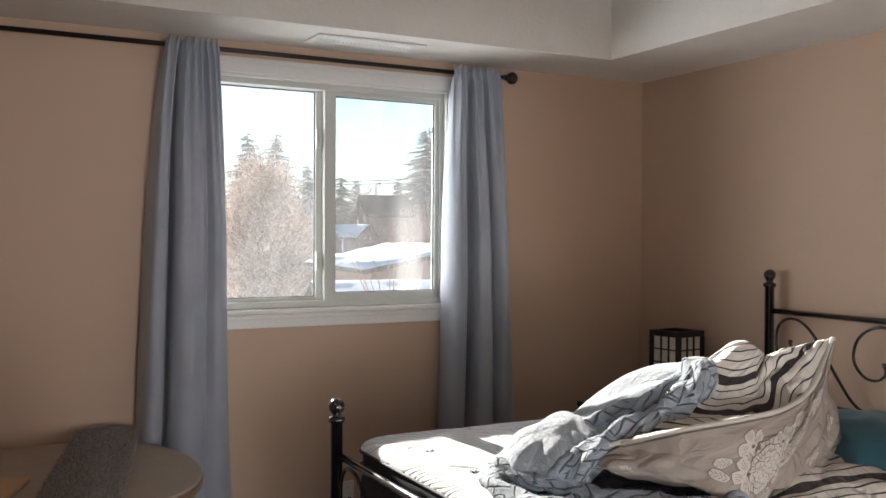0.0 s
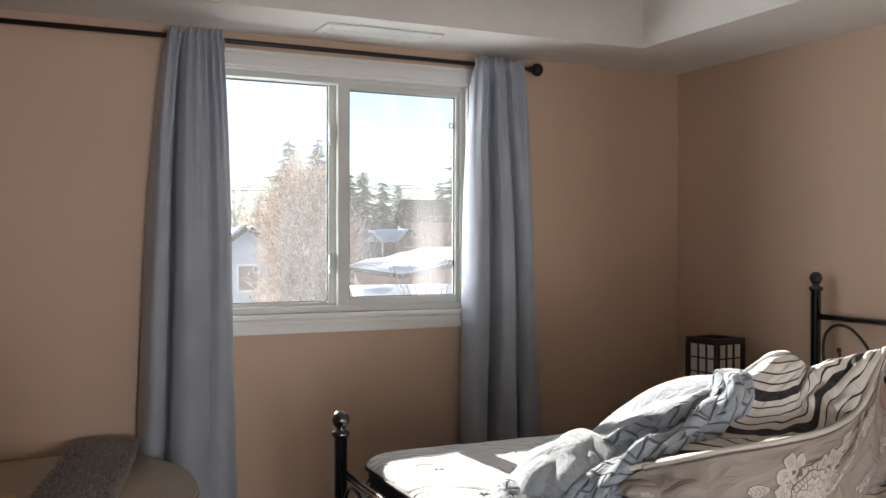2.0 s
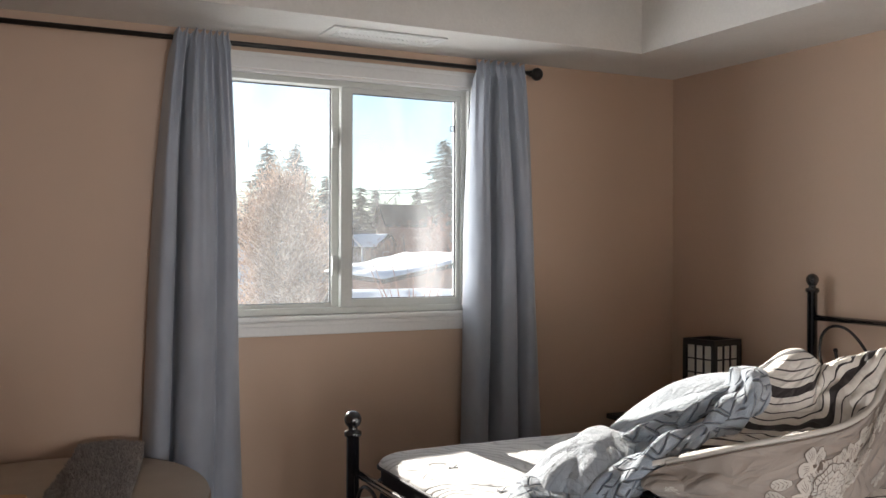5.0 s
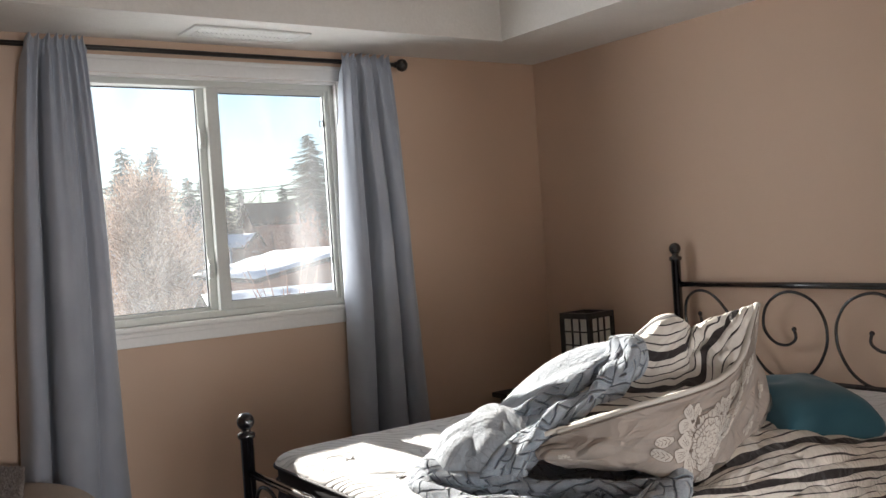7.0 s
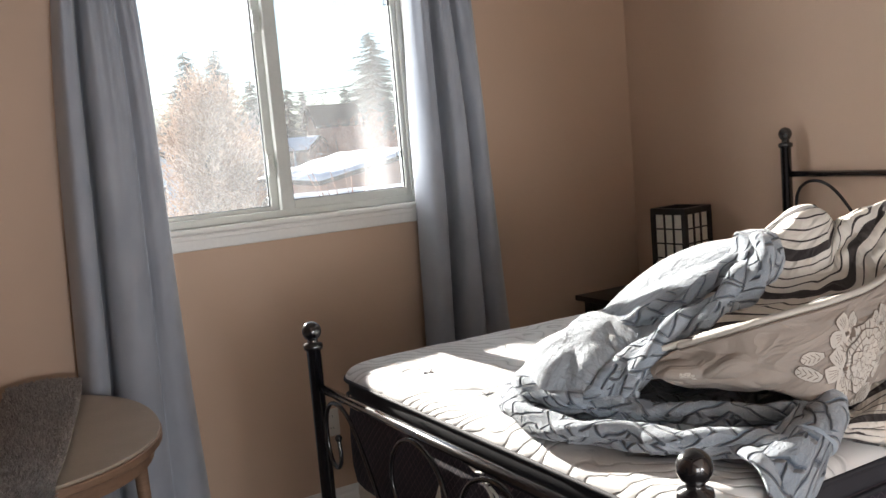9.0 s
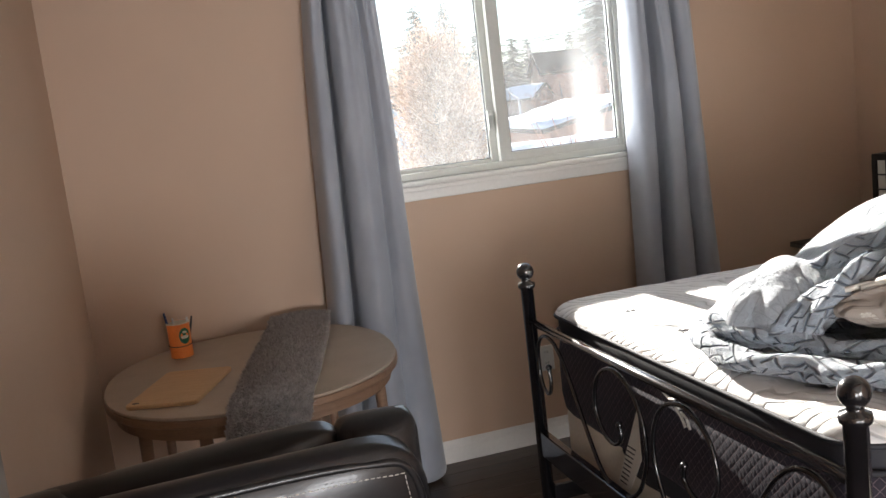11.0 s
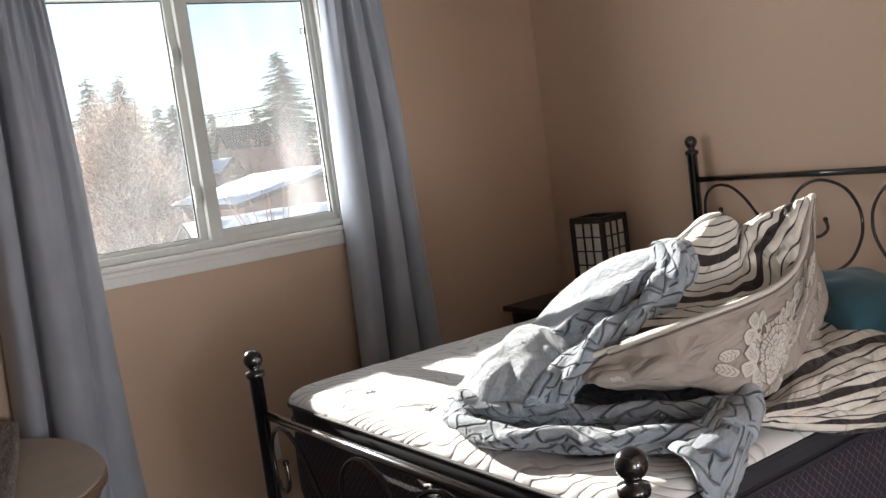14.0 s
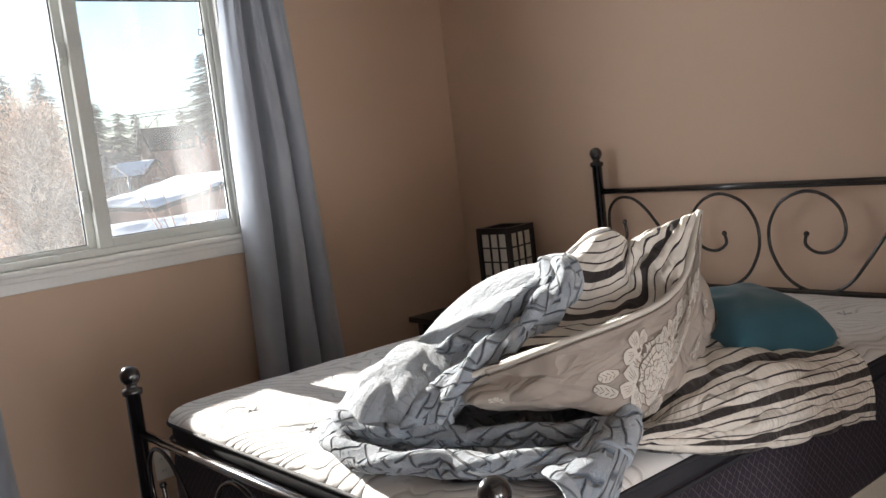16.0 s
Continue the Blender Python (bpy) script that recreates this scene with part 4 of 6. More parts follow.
def plush_mat(name, groove, depth, low, high):
    """Blue-grey plush with sheared lines in a broken chevron."""
    m, nt, b = mat(name, 0.9, sheen=0.5)
    v = coords(nt, "UV", (1, 1, 1))
    n0 = node(nt, "ShaderNodeTexNoise", Scale=7, Detail=2)
    nt.links.new(v, n0.inputs["Vector"])
    mx = nt.nodes.new("ShaderNodeMixRGB")
    mx.blend_type = "LINEAR_LIGHT"
    mx.inputs[0].default_value = 0.045
    nt.links.new(v, mx.inputs[1])
    nt.links.new(n0.outputs["Color"], mx.inputs[2])
    lines = []
    for rot, sc in ((35, 24), (-48, 24)):
        mp = nt.nodes.new("ShaderNodeMapping")
        mp.inputs["Rotation"].default_value = (0, 0, radians(rot))
        nt.links.new(mx.outputs[0], mp.inputs[0])
        br = node(nt, "ShaderNodeTexBrick", Scale=sc)
        br.inputs["Mortar Size"].default_value, br.inputs["Mortar Smooth"].default_value = 0.11, 1.0
        br.inputs["Brick Width"].default_value, br.inputs["Row Height"].default_value = 2.6, 0.75
        nt.links.new(mp.outputs[0], br.inputs["Vector"])
        lines.append(br.outputs["Fac"])
    sel = node(nt, "ShaderNodeTexNoise", Scale=9, Detail=0)
    nt.links.new(v, sel.inputs["Vector"])
    gt = nt.nodes.new("ShaderNodeMath")
    gt.operation = "GREATER_THAN"
    gt.inputs[1].default_value = 0.5
    nt.links.new(sel.outputs["Fac"], gt.inputs[0])
    mix = nt.nodes.new("ShaderNodeMix")
    nt.links.new(gt.outputs[0], mix.inputs[0])
    nt.links.new(lines[0], mix.inputs[2])
    nt.links.new(lines[1], mix.inputs[3])
    pile = node(nt, "ShaderNodeTexNoise", Scale=420, Detail=4)
    nt.links.new(v, pile.inputs["Vector"])
    tone = node(nt, "ShaderNodeTexNoise", Scale=14, Detail=4)
    nt.links.new(v, tone.inputs["Vector"])
    base = ramp(nt, tone.outputs["Fac"], [(0.3, low), (0.7, high)])
    dark = nt.nodes.new("ShaderNodeMixRGB")
    dark.inputs[2].default_value = (*groove, 1)
    nt.links.new(mix.outputs[0], dark.inputs[0])
    nt.links.new(base.outputs[0], dark.inputs[1])
    nt.links.new(dark.outputs[0], b.inputs["Base Color"])
    tuft = node(nt, "ShaderNodeTexNoise", Scale=48, Detail=5, Roughness=0.65)
    nt.links.new(v, tuft.inputs["Vector"])
    p = bump(nt, b, pile.outputs["Fac"], 0.7, 0.004)
    p = bump(nt, b, tuft.outputs["Fac"], 0.9, 0.013, p)
    inv = nt.nodes.new("ShaderNodeMath")
    inv.operation = "SUBTRACT"
    inv.inputs[0].default_value = 1.0
    nt.links.new(mix.outputs[0], inv.inputs[1])
    bump(nt, b, inv.outputs[0], 0.9, depth, p)
    return m


def stripe_mat():
    """Cream cotton with broad and fine dark stripes."""
    m, nt, b = mat("striped_cotton", 0.82, sheen=0.1)
    v = coords(nt, "UV", (1, 1, 1))
    n0 = node(nt, "ShaderNodeTexNoise", Scale=6, Detail=2)
    nt.links.new(v, n0.inputs["Vector"])
    sx = nt.nodes.new("ShaderNodeSeparateXYZ")
    nt.links.new(v, sx.inputs[0])
    wob = nt.nodes.new("ShaderNodeMath")
    wob.operation = "MULTIPLY_ADD"
    wob.inputs[1].default_value = 0.016
    nt.links.new(n0.outputs["Fac"], wob.inputs[0])
    nt.links.new(sx.outputs[1], wob.inputs[2])
    md = nt.nodes.new("ShaderNodeMath")
    md.operation = "FLOORED_MODULO"
    md.inputs[1].default_value = 0.135
    off = nt.nodes.new("ShaderNodeMath")
    off.operation = "SUBTRACT"
    off.inputs[1].default_value = 0.085
    nt.links.new(wob.outputs[0], off.inputs[0])
    nt.links.new(off.outputs[0], md.inputs[0])
    dv = nt.nodes.new("ShaderNodeMath")
    dv.operation = "DIVIDE"
    dv.inputs[1].default_value = 0.135
    nt.links.new(md.outputs[0], dv.inputs[0])
    dk, lt = (0.032, 0.025, 0.025), (0.70, 0.665, 0.61)
    r = ramp(nt, dv.outputs[0], [(0.0, dk), (0.21, lt), (0.35, dk), (0.387, lt), (0.58, dk), (0.617, lt), (0.81, dk), (0.847, lt)])
    r.color_ramp.interpolation = "CONSTANT"
    nt.links.new(r.outputs[0], b.inputs["Base Color"])
    w = node(nt, "ShaderNodeTexNoise", Scale=700, Detail=2)
    nt.links.new(v, w.inputs["Vector"])
    c = node(nt, "ShaderNodeTexNoise", Scale=22, Detail=4)
    nt.links.new(v, c.inputs["Vector"])
    p = bump(nt, b, w.outputs["Fac"], 0.15, 0.0004)
    bump(nt, b, c.outputs["Fac"], 0.8, 0.012, p)
    return m


M_plush, M_reverse, M_stripe = plush_mat("blue_grey_plush", (0.10, 0.135, 0.19), 0.016, (0.275, 0.33, 0.395), (0.44, 0.50, 0.57)), plush_mat("blue_grey_plush_reverse", (0.36, 0.41, 0.465), 0.0004, (0.37, 0.425, 0.485), (0.50, 0.555, 0.615)), stripe_mat()
M_taupe = mixed("taupe_cotton", (0.33, 0.29, 0.262), (0.41, 0.36, 0.315), 12, 500, 0.82, 0.3, 0.003, out="UV")
M_petal = mixed("cream_print", (0.54, 0.51, 0.465), (0.64, 0.61, 0.56), 30, 500, 0.82, 0.2, 0.001)
M_vein = mixed("brown_print", (0.17, 0.135, 0.11), (0.22, 0.175, 0.15), 20, 400, 0.82)


def wrinkled(m, scale, dist, stretch):
    """Adds soft creases to a cloth."""
    nt = m.node_tree
    b = nt.nodes["Principled BSDF"]
    n = node(nt, "ShaderNodeTexNoise", Scale=scale, Detail=3, Distortion=1.2)
    nt.links.new(coords(nt, "UV", stretch), n.inputs["Vector"])
    ridge = ramp(nt, n.outputs["Fac"], [(0.3, (0, 0, 0)), (0.5, (1, 1, 1)), (0.7, (0, 0, 0))])
    bump(nt, b, ridge.outputs[0], 0.7, dist, b.inputs["Normal"].links[0].from_node)


wrinkled(M_taupe, 7, 0.010, (0.6, 1.6, 1))
wrinkled(M_stripe, 8, 0.012, (1.6, 0.7, 1))


def plush_blanket():
    b = thing("plush_blanket", "crumpled blue-grey plush blanket heaped on the mattress", "blanket", (0, 0, 0))
    crest = [(-1.80, -1.74, 0.93), (-1.785, -1.75, 1.0), (-1.76, -1.76, 1.04), (-1.69, -1.73, 1.06), (-1.62, -1.745, 1.11), (-1.57, -1.80, 1.165), (-1.52, -1.89, 1.205), (-1.495, -1.98, 1.222), (-1.51, -2.055, 1.232)]
    front = [(-1.85, -1.93, 0.92), (-1.86, -1.97, 0.94), (-1.86, -2.03, 0.99), (-1.83, -2.07, 1.04), (-1.765, -2.095, 1.075), (-1.705, -2.115, 1.105), (-1.645, -2.125, 1.145), (-1.585, -2.13, 1.185), (-1.545, -2.115, 1.225)]
    swell = [0.01, 0.02, 0.03, 0.035, 0.035, 0.035, 0.03, 0.025, 0.02]
    rows = [[(x + 0.14 + 0.1 * (z - 0.9), y + 0.16, 0.875) for x, y, z in crest],
            [(x + 0.07, y + 0.08, 0.88 + 0.62 * (z - 0.88)) for x, y, z in crest], crest]
    for k in (0.36, 0.7):
        rows.append([tuple(Vector(c).lerp(Vector(f), k) + Vector((-0.6, -0.55, 0.55)) * s) for c, f, s in zip(crest, front, swell)])
    rows.append(front)
    rows.append([(x + 0.05, y + 0.03, z - 0.05) for x, y, z in front])
    s = Sheet(rows, 0.013, 5.5, 3, (0.5, 1.4))
    cloth_part("draped_fold", s, 90, 70, M_reverse, b, "soft pale reverse of the plush", thick=0.014)
    part("rolled_edge", rope([(-1.925, -1.96, 0.925), (-1.905, -2.0, 0.965), (-1.86, -2.055, 1.02), (-1.79, -2.095, 1.07), (-1.71, -2.125, 1.11), (-1.64, -2.135, 1.155), (-1.58, -2.13, 1.19), (-1.545, -2.105, 1.21), (-1.52, -2.065, 1.218), (-1.525, -2.02, 1.205)],
                             0.05, 40, 3, 0.22, taper=lambda t: 0.95 - 0.12 * t), M_plush, b, smooth=True)
    part("second_roll", rope([(-1.80, -1.90, 1.045), (-1.755, -1.98, 1.085), (-1.70, -2.04, 1.125), (-1.64, -2.075, 1.165), (-1.58, -2.08, 1.195), (-1.55, -2.05, 1.215)], 0.044, 38, 3, 0.22, taper=lambda t: 0.9 - 0.1 * t, seed=5), M_plush, b, smooth=True)
    # a puffed corner slumping towards the foot of the bed
    bag = Sheet([[(-1.86, -1.66, 0.885), (-1.80, -1.70, 0.95), (-1.74, -1.77, 1.0), (-1.74, -1.86, 1.0), (-1.76, -1.93, 1.0)],
                 [(-1.93, -1.685, 0.925), (-1.88, -1.75, 1.015), (-1.82, -1.82, 1.078), (-1.79, -1.89, 1.085), (-1.79, -1.96, 1.06)],
                 [(-1.985, -1.73, 0.945), (-1.945, -1.81, 1.03), (-1.90, -1.885, 1.065), (-1.865, -1.95, 1.065), (-1.845, -2.01, 1.04)],
                 [(-2.005, -1.79, 0.935), (-1.99, -1.87, 0.985), (-1.955, -1.945, 1.01), (-1.92, -2.0, 1.015), (-1.885, -2.045, 1.0)],
                 [(-1.99, -1.845, 0.91), (-1.98, -1.92, 0.918), (-1.95, -1.99, 0.938), (-1.92, -2.035, 0.95), (-1.895, -2.065, 0.955)],
                 [(-1.94, -1.84, 0.895), (-1.92, -1.90, 0.90), (-1.89, -1.95, 0.915), (-1.87, -1.99, 0.93), (-1.86, -2.03, 0.945)]], 0.010, 9, 9, (1, 1))
    cloth_part("puffed_corner", bag, 56, 64, M_reverse, b, "fluffy pale reverse of the plush", thick=0.014)
    part("scalloped_edge", rope([(-1.93, -1.70, 0.925), (-1.99, -1.76, 0.935), (-2.01, -1.815, 0.925), (-1.995, -1.86, 0.912), (-1.975, -1.925, 0.915), (-1.945, -1.995, 0.935), (-1.915, -2.045, 0.95)], 0.014, 60, 2, 0.25, 14, n=8, seed=2), M_reverse, b, smooth=True)
    # the part that lies in loops on the mattress
    low = Sheet([[(-1.80, -1.70, 0.89), (-1.68, -1.84, 0.895), (-1.60, -2.0, 0.90), (-1.55, -2.14, 0.905), (-1.55, -2.27, 0.92)],
                 [(-1.91, -1.77, 0.905), (-1.85, -1.93, 0.892), (-1.77, -2.07, 0.892), (-1.68, -2.2, 0.897), (-1.62, -2.32, 0.925)],
                 [(-2.01, -1.80, 0.925), (-1.99, -1.95, 0.90), (-1.92, -2.10, 0.897), (-1.83, -2.25, 0.902), (-1.74, -2.37, 0.93)],
                 [(-2.06, -1.86, 0.90), (-2.07, -1.99, 0.90), (-2.02, -2.13, 0.90), (-1.94, -2.26, 0.90), (-1.86, -2.40, 0.90)]], 0.014, 14, 5, (0.5, 1.6))
    cloth_part("lower_fold", low, 80, 60, M_plush, b, thick=0.014)
    part("outer_roll", rope([(-1.90, -1.69, 0.905), (-1.985, -1.735, 0.915), (-2.045, -1.82, 0.915), (-2.075, -1.93, 0.912), (-2.06, -2.03, 0.912), (-2.01, -2.14, 0.912), (-1.945, -2.26, 0.914), (-1.87, -2.37, 0.92), (-1.82, -2.42, 0.918)],
                            0.029, 30, 2, 0.2, seed=3), M_plush, b, smooth=True)
    part("inner_roll", rope([(-1.955, -1.74, 0.93), (-2.0, -1.81, 0.945), (-1.985, -1.90, 0.94), (-1.94, -2.0, 0.928), (-1.885, -2.10, 0.924), (-1.82, -2.20, 0.925), (-1.75, -2.29, 0.93), (-1.70, -2.35, 0.93)],
                            0.027, 32, 2, 0.2, seed=7), M_plush, b, smooth=True)
    part("side_roll", rope([(-1.57, -2.16, 0.93), (-1.60, -2.25, 0.955), (-1.65, -2.33, 0.955), (-1.72, -2.385, 0.94), (-1.80, -2.42, 0.92)], 0.036, 20, 2, 0.15, seed=11), M_plush, b, smooth=True)
    flap = Sheet([[(-1.925, -2.33, 0.915), (-1.82, -2.36, 0.945), (-1.68, -2.31, 0.955)], [(-1.95, -2.415, 0.91), (-1.86, -2.435, 0.925), (-1.745, -2.425, 0.935)],
                  [(-1.955, -2.452, 0.868), (-1.89, -2.466, 0.86), (-1.82, -2.46, 0.888)], [(-1.945, -2.458, 0.835), (-1.90, -2.468, 0.817), (-1.85, -2.462, 0.842)]], 0.009, 13, 2, (1.5, 0.5))
    cloth_part("hanging_flap", flap, 44, 40, M_plush, b, thick=0.014)


plush_blanket()


def flat_shape(sheet, pts, lift):
    """A flat print on a sheet: a filled outline in its (u, v), laid just over the cloth."""
    bm = bmesh.new()
    c = (sum(p[0] for p in pts) / len(pts), sum(p[1] for p in pts) / len(pts))
    rings = []
    for k in (1.0, 0.5):
        rings.append([bm.verts.new(sheet.at(min(max(c[0] + (u - c[0]) * k, 0), 1), min(max(c[1] + (v - c[1]) * k, 0), 1), lift)) for u, v in pts])
    m = bm.verts.new(sheet.at(*c, lift))
    n = len(pts)
    for i in range(n):
        j = (i + 1) % n
        bm.faces.new((rings[0][i], rings[0][j], rings[1][j], rings[1][i]))
        bm.faces.new((rings[1][i], rings[1][j], m))
    return bm


def print_flowers(sheet, parent, items, rnd):
    """Roses and leaves printed on the cloth: cream petals with brown outlines and veins."""
    lu, lv = sheet.lu, sheet.lv

    def petal(cu, cv, ang, length, width, lift, notch=0.0):
        pts = []
        for k in range(14):
            t = 2 * math.pi * k / 14
            x = length * (0.5 - 0.5 * math.cos(t))
            y = width * math.sin(t) * (0.55 + 0.45 * (0.5 - 0.5 * math.cos(t)))
            x -= notch * length * max(0, math.cos(t - math.pi)) ** 6
            x += length * 0.05 * rnd.uniform(-1, 1)
            pts.append((cu + (x * math.cos(ang) - y * math.sin(ang)) / lu, cv + (x * math.sin(ang) + y * math.cos(ang)) / lv))
        return pts

    lift = 0.0075
    side = -1

    def lay(cream, brown, pts, level, edge=0.92):
        c = (sum(p[0] for p in pts) / len(pts), sum(p[1] for p in pts) / len(pts))
        merge(brown, flat_shape(sheet, pts, side * (lift + 0.0008 * level)))
        merge(cream, flat_shape(sheet, [(c[0] + (u - c[0]) * edge, c[1] + (v - c[1]) * edge) for u, v in pts], side * (lift + 0.0008 * level + 0.0004)))

    for cu, cv, size, kind in items:
        cream, brown = bmesh.new(), bmesh.new()
        if kind == "rose":
            lvl = 0
            for ring, (count, out, wid) in enumerate(((8, 1.0, 0.42), (7, 0.76, 0.36), (6, 0.56, 0.28), (4, 0.38, 0.22), (3, 0.22, 0.16))):
                a0 = rnd.uniform(0, 6)
                for k in range(count):
                    a = a0 + 2 * math.pi * k / count + rnd.uniform(-0.15, 0.15)
                    lay(cream, brown, petal(cu, cv, a, size * out, size * wid * 1.15, lvl, 0.2), lvl, 0.92)
                    for da in ((-0.3, -0.12, 0.05, 0.22) if ring < 2 else (-0.15, 0.1)):
                        merge(brown, flat_shape(sheet, petal(cu + 0.45 * size * out * math.cos(a + da) / lu, cv + 0.45 * size * out * math.sin(a + da) / lv, a + da, size * out * (0.3 + 0.2 * rnd.random()), size * 0.010, 0), side * (lift + 0.0008 * lvl + 0.0007)))
                    lvl += 0.35
        elif kind == "bloom":
            for k in range(5):
                a = 2 * math.pi * k / 5 + cu * 9
                lay(cream, brown, petal(cu, cv, a, size, size * 0.42, 0, 0.15), 0.3 * k)
                for da in (-0.28, -0.1, 0.08, 0.26):
                    merge(brown, flat_shape(sheet, petal(cu + 0.25 * size * math.cos(a + da) / lu, cv + 0.25 * size * math.sin(a + da) / lv, a + da, size * (0.3 + 0.25 * rnd.random()), size * 0.014, 0), side * (lift + 0.00024 * k + 0.0008)))
            merge(brown, flat_shape(sheet, petal(cu - 0.1 * size / lu, cv, 0, size * 0.25, size * 0.1, 0), side * (lift + 0.004)))
        else:
            a = rnd.uniform(2.2, 4.2) if kind == "leaf" else kind
            lay(cream, brown, petal(cu, cv, a, size, size * 0.36, 0), 0.2)
            for k in range(4):
                q = 0.2 + 0.18 * k
                for s in (-1, 1):
                    x, y = size * q, 0
                    ang = a + s * 0.75
                    ox, oy = x * math.cos(a), x * math.sin(a)
                    merge(brown, flat_shape(sheet, petal(cu + ox / lu, cv + oy / lv, ang, size * 0.24, size * 0.018, 0), side * (lift + 0.0016)))
        leafy = not isinstance(kind, str) or kind == "leaf"
        part("leaf_print" if leafy else "flower_print", cream, M_petal, parent, "cream printed leaf" if leafy else "cream printed flower", smooth=True)
        part("print_outline", brown, M_vein, parent, "brown printed outline", smooth=True)


def duvet():
    d = thing("duvet_cover", "rumpled duvet cover, striped inside with a taupe rose-printed border", "duvet", (0, 0, 0))
    top = [(-1.875, -2.085, 1.02), (-1.84, -2.135, 1.055), (-1.80, -2.215, 1.085), (-1.745, -2.29, 1.115), (-1.63, -2.338, 1.135), (-1.47, -2.328, 1.148), (-1.32, -2.285, 1.188), (-1.188, -2.24, 1.304)]
    low = [(-1.872, -2.10, 0.995), (-1.85, -2.165, 0.985), (-1.80, -2.245, 0.985), (-1.735, -2.305, 0.975), (-1.675, -2.37, 0.952), (-1.60, -2.392, 0.972), (-1.49, -2.378, 1.05), (-1.36, -2.335, 1.115)]
    mid = [tuple(Vector(a).lerp(Vector(c), 0.5) + Vector((-0.016, -0.016, -0.004))) for a, c in zip(top, low)]
    under = [(x + 0.06, y + 0.05, z - 0.03) for x, y, z in low]
    band = Sheet([top, mid, low, under], 0.013, 9, 4, (0.8, 1.2))
    fb = cloth_part("floral_border", band, 110, 40, M_taupe, d, "taupe border printed with cream roses", thick=0.012)
    rnd = random.Random(4)
    items = [(0.605, 0.42, 0.05, "bloom"), (0.67, 0.40, 0.07, "rose"), (0.80, 0.26, 0.04, "bloom"), (0.69, 0.70, 0.035, "rose"), (0.64, 0.66, 0.04, 1.4), (0.58, 0.72, 0.035, 2.7), (0.55, 0.30, 0.05, 2.9), (0.545, 0.46, 0.06, 3.3), (0.57, 0.58, 0.055, 2.4), (0.60, 0.60, 0.045, 1.8), (0.78, 0.34, 0.05, "bloom"), (0.86, 0.30, 0.045, "bloom"),
             (0.83, 0.50, 0.035, "bloom"), (0.73, 0.56, 0.045, 0.8), (0.15, 0.42, 0.022, "bloom"), (0.18, 0.52, 0.02, "leaf"), (0.66, 0.78, 0.03, "bloom"), (0.72, 0.72, 0.03, "leaf"), (0.93, 0.36, 0.03, "bloom"), (0.72, 0.26, 0.035, "bloom"), (0.76, 0.47, 0.035, "bloom"), (0.75, 0.2, 0.03, 1.0), (0.61, 0.22, 0.04, "bloom"), (0.70, 0.64, 0.045, 2.0), (0.88, 0.48, 0.03, "leaf"), (0.80, 0.18, 0.028, 0.4), (0.62, 0.5, 0.05, 2.2)]
    print_flowers(band, fb, items, rnd)
    hem = [Vector(p) + Vector((0, 0, 0.006)) for p in top[1:]]
    part("hem", rope(hem, 0.011, 0, 1, 0.0, 12, 0.7, n=12), M_petal, d, "cream hem along the border", smooth=True)
    part("hem_line", tube(catmull([p + Vector((-0.010, -0.012, -0.006)) for p in hem], 12), 0.0022, 6), M_vein, d, smooth=True)
    net = [[(-1.87, -2.09, 1.045), (-1.79, -2.22, 1.09), (-1.66, -2.325, 1.135), (-1.48, -2.325, 1.150), (-1.315, -2.277, 1.192), (-1.188, -2.235, 1.304)],
           [(-1.80, -2.06, 1.05), (-1.72, -2.15, 1.095), (-1.60, -2.235, 1.10), (-1.435, -2.25, 1.125), (-1.325, -2.24, 1.212), (-1.218, -2.212, 1.296)],
           [(-1.69, -2.06, 1.11), (-1.61, -2.10, 1.165), (-1.50, -2.15, 1.165), (-1.405, -2.175, 1.165), (-1.338, -2.20, 1.236), (-1.258, -2.188, 1.281)],
           [(-1.57, -2.04, 1.16), (-1.475, -2.06, 1.215), (-1.39, -2.105, 1.278), (-1.35, -2.12, 1.25), (-1.325, -2.14, 1.238), (-1.292, -2.15, 1.258)],
           [(-1.48, -1.92, 1.10), (-1.42, -1.95, 1.16), (-1.355, -1.98, 1.205), (-1.29, -2.0, 1.18), (-1.25, -2.03, 1.16), (-1.17, -2.06, 1.14)],
           [(-1.45, -1.75, 0.885), (-1.36, -1.75, 0.885), (-1.28, -1.78, 0.885), (-1.2, -1.8, 0.885), (-1.1, -1.83, 0.885), (-1.0, -1.87, 0.885)]]
    cloth_part("striped_fold", Sheet(net, 0.016, 9, 6, (1.3, 0.8)), 110, 100, M_stripe, d, "cream cotton with dark stripes", thick=0.012, shear=0.5)
    back = Sheet([[(-1.205, -2.25, 1.285), (-1.17, -2.20, 1.23), (-1.12, -2.14, 1.16), (-1.07, -2.08, 1.08)], [(-1.33, -2.30, 1.15), (-1.21, -2.245, 1.12), (-1.10, -2.18, 1.08), (-1.04, -2.10, 1.02)],
                  [(-1.46, -2.35, 1.05), (-1.29, -2.29, 1.03), (-1.14, -2.215, 1.01), (-1.05, -2.13, 0.98)], [(-1.56, -2.36, 0.96), (-1.36, -2.30, 0.96), (-1.20, -2.23, 0.965), (-1.09, -2.15, 0.955)]], 0.012, 10, 8)
    bk = cloth_part("border_return", back, 40, 44, M_taupe, d, thick=0.012)
    print_flowers(back, bk, [(0.6, 0.62, 0.04, "rose"), (0.3, 0.75, 0.03, "bloom"), (0.75, 0.35, 0.03, "leaf"), (0.4, 0.45, 0.03, "bloom")], rnd)
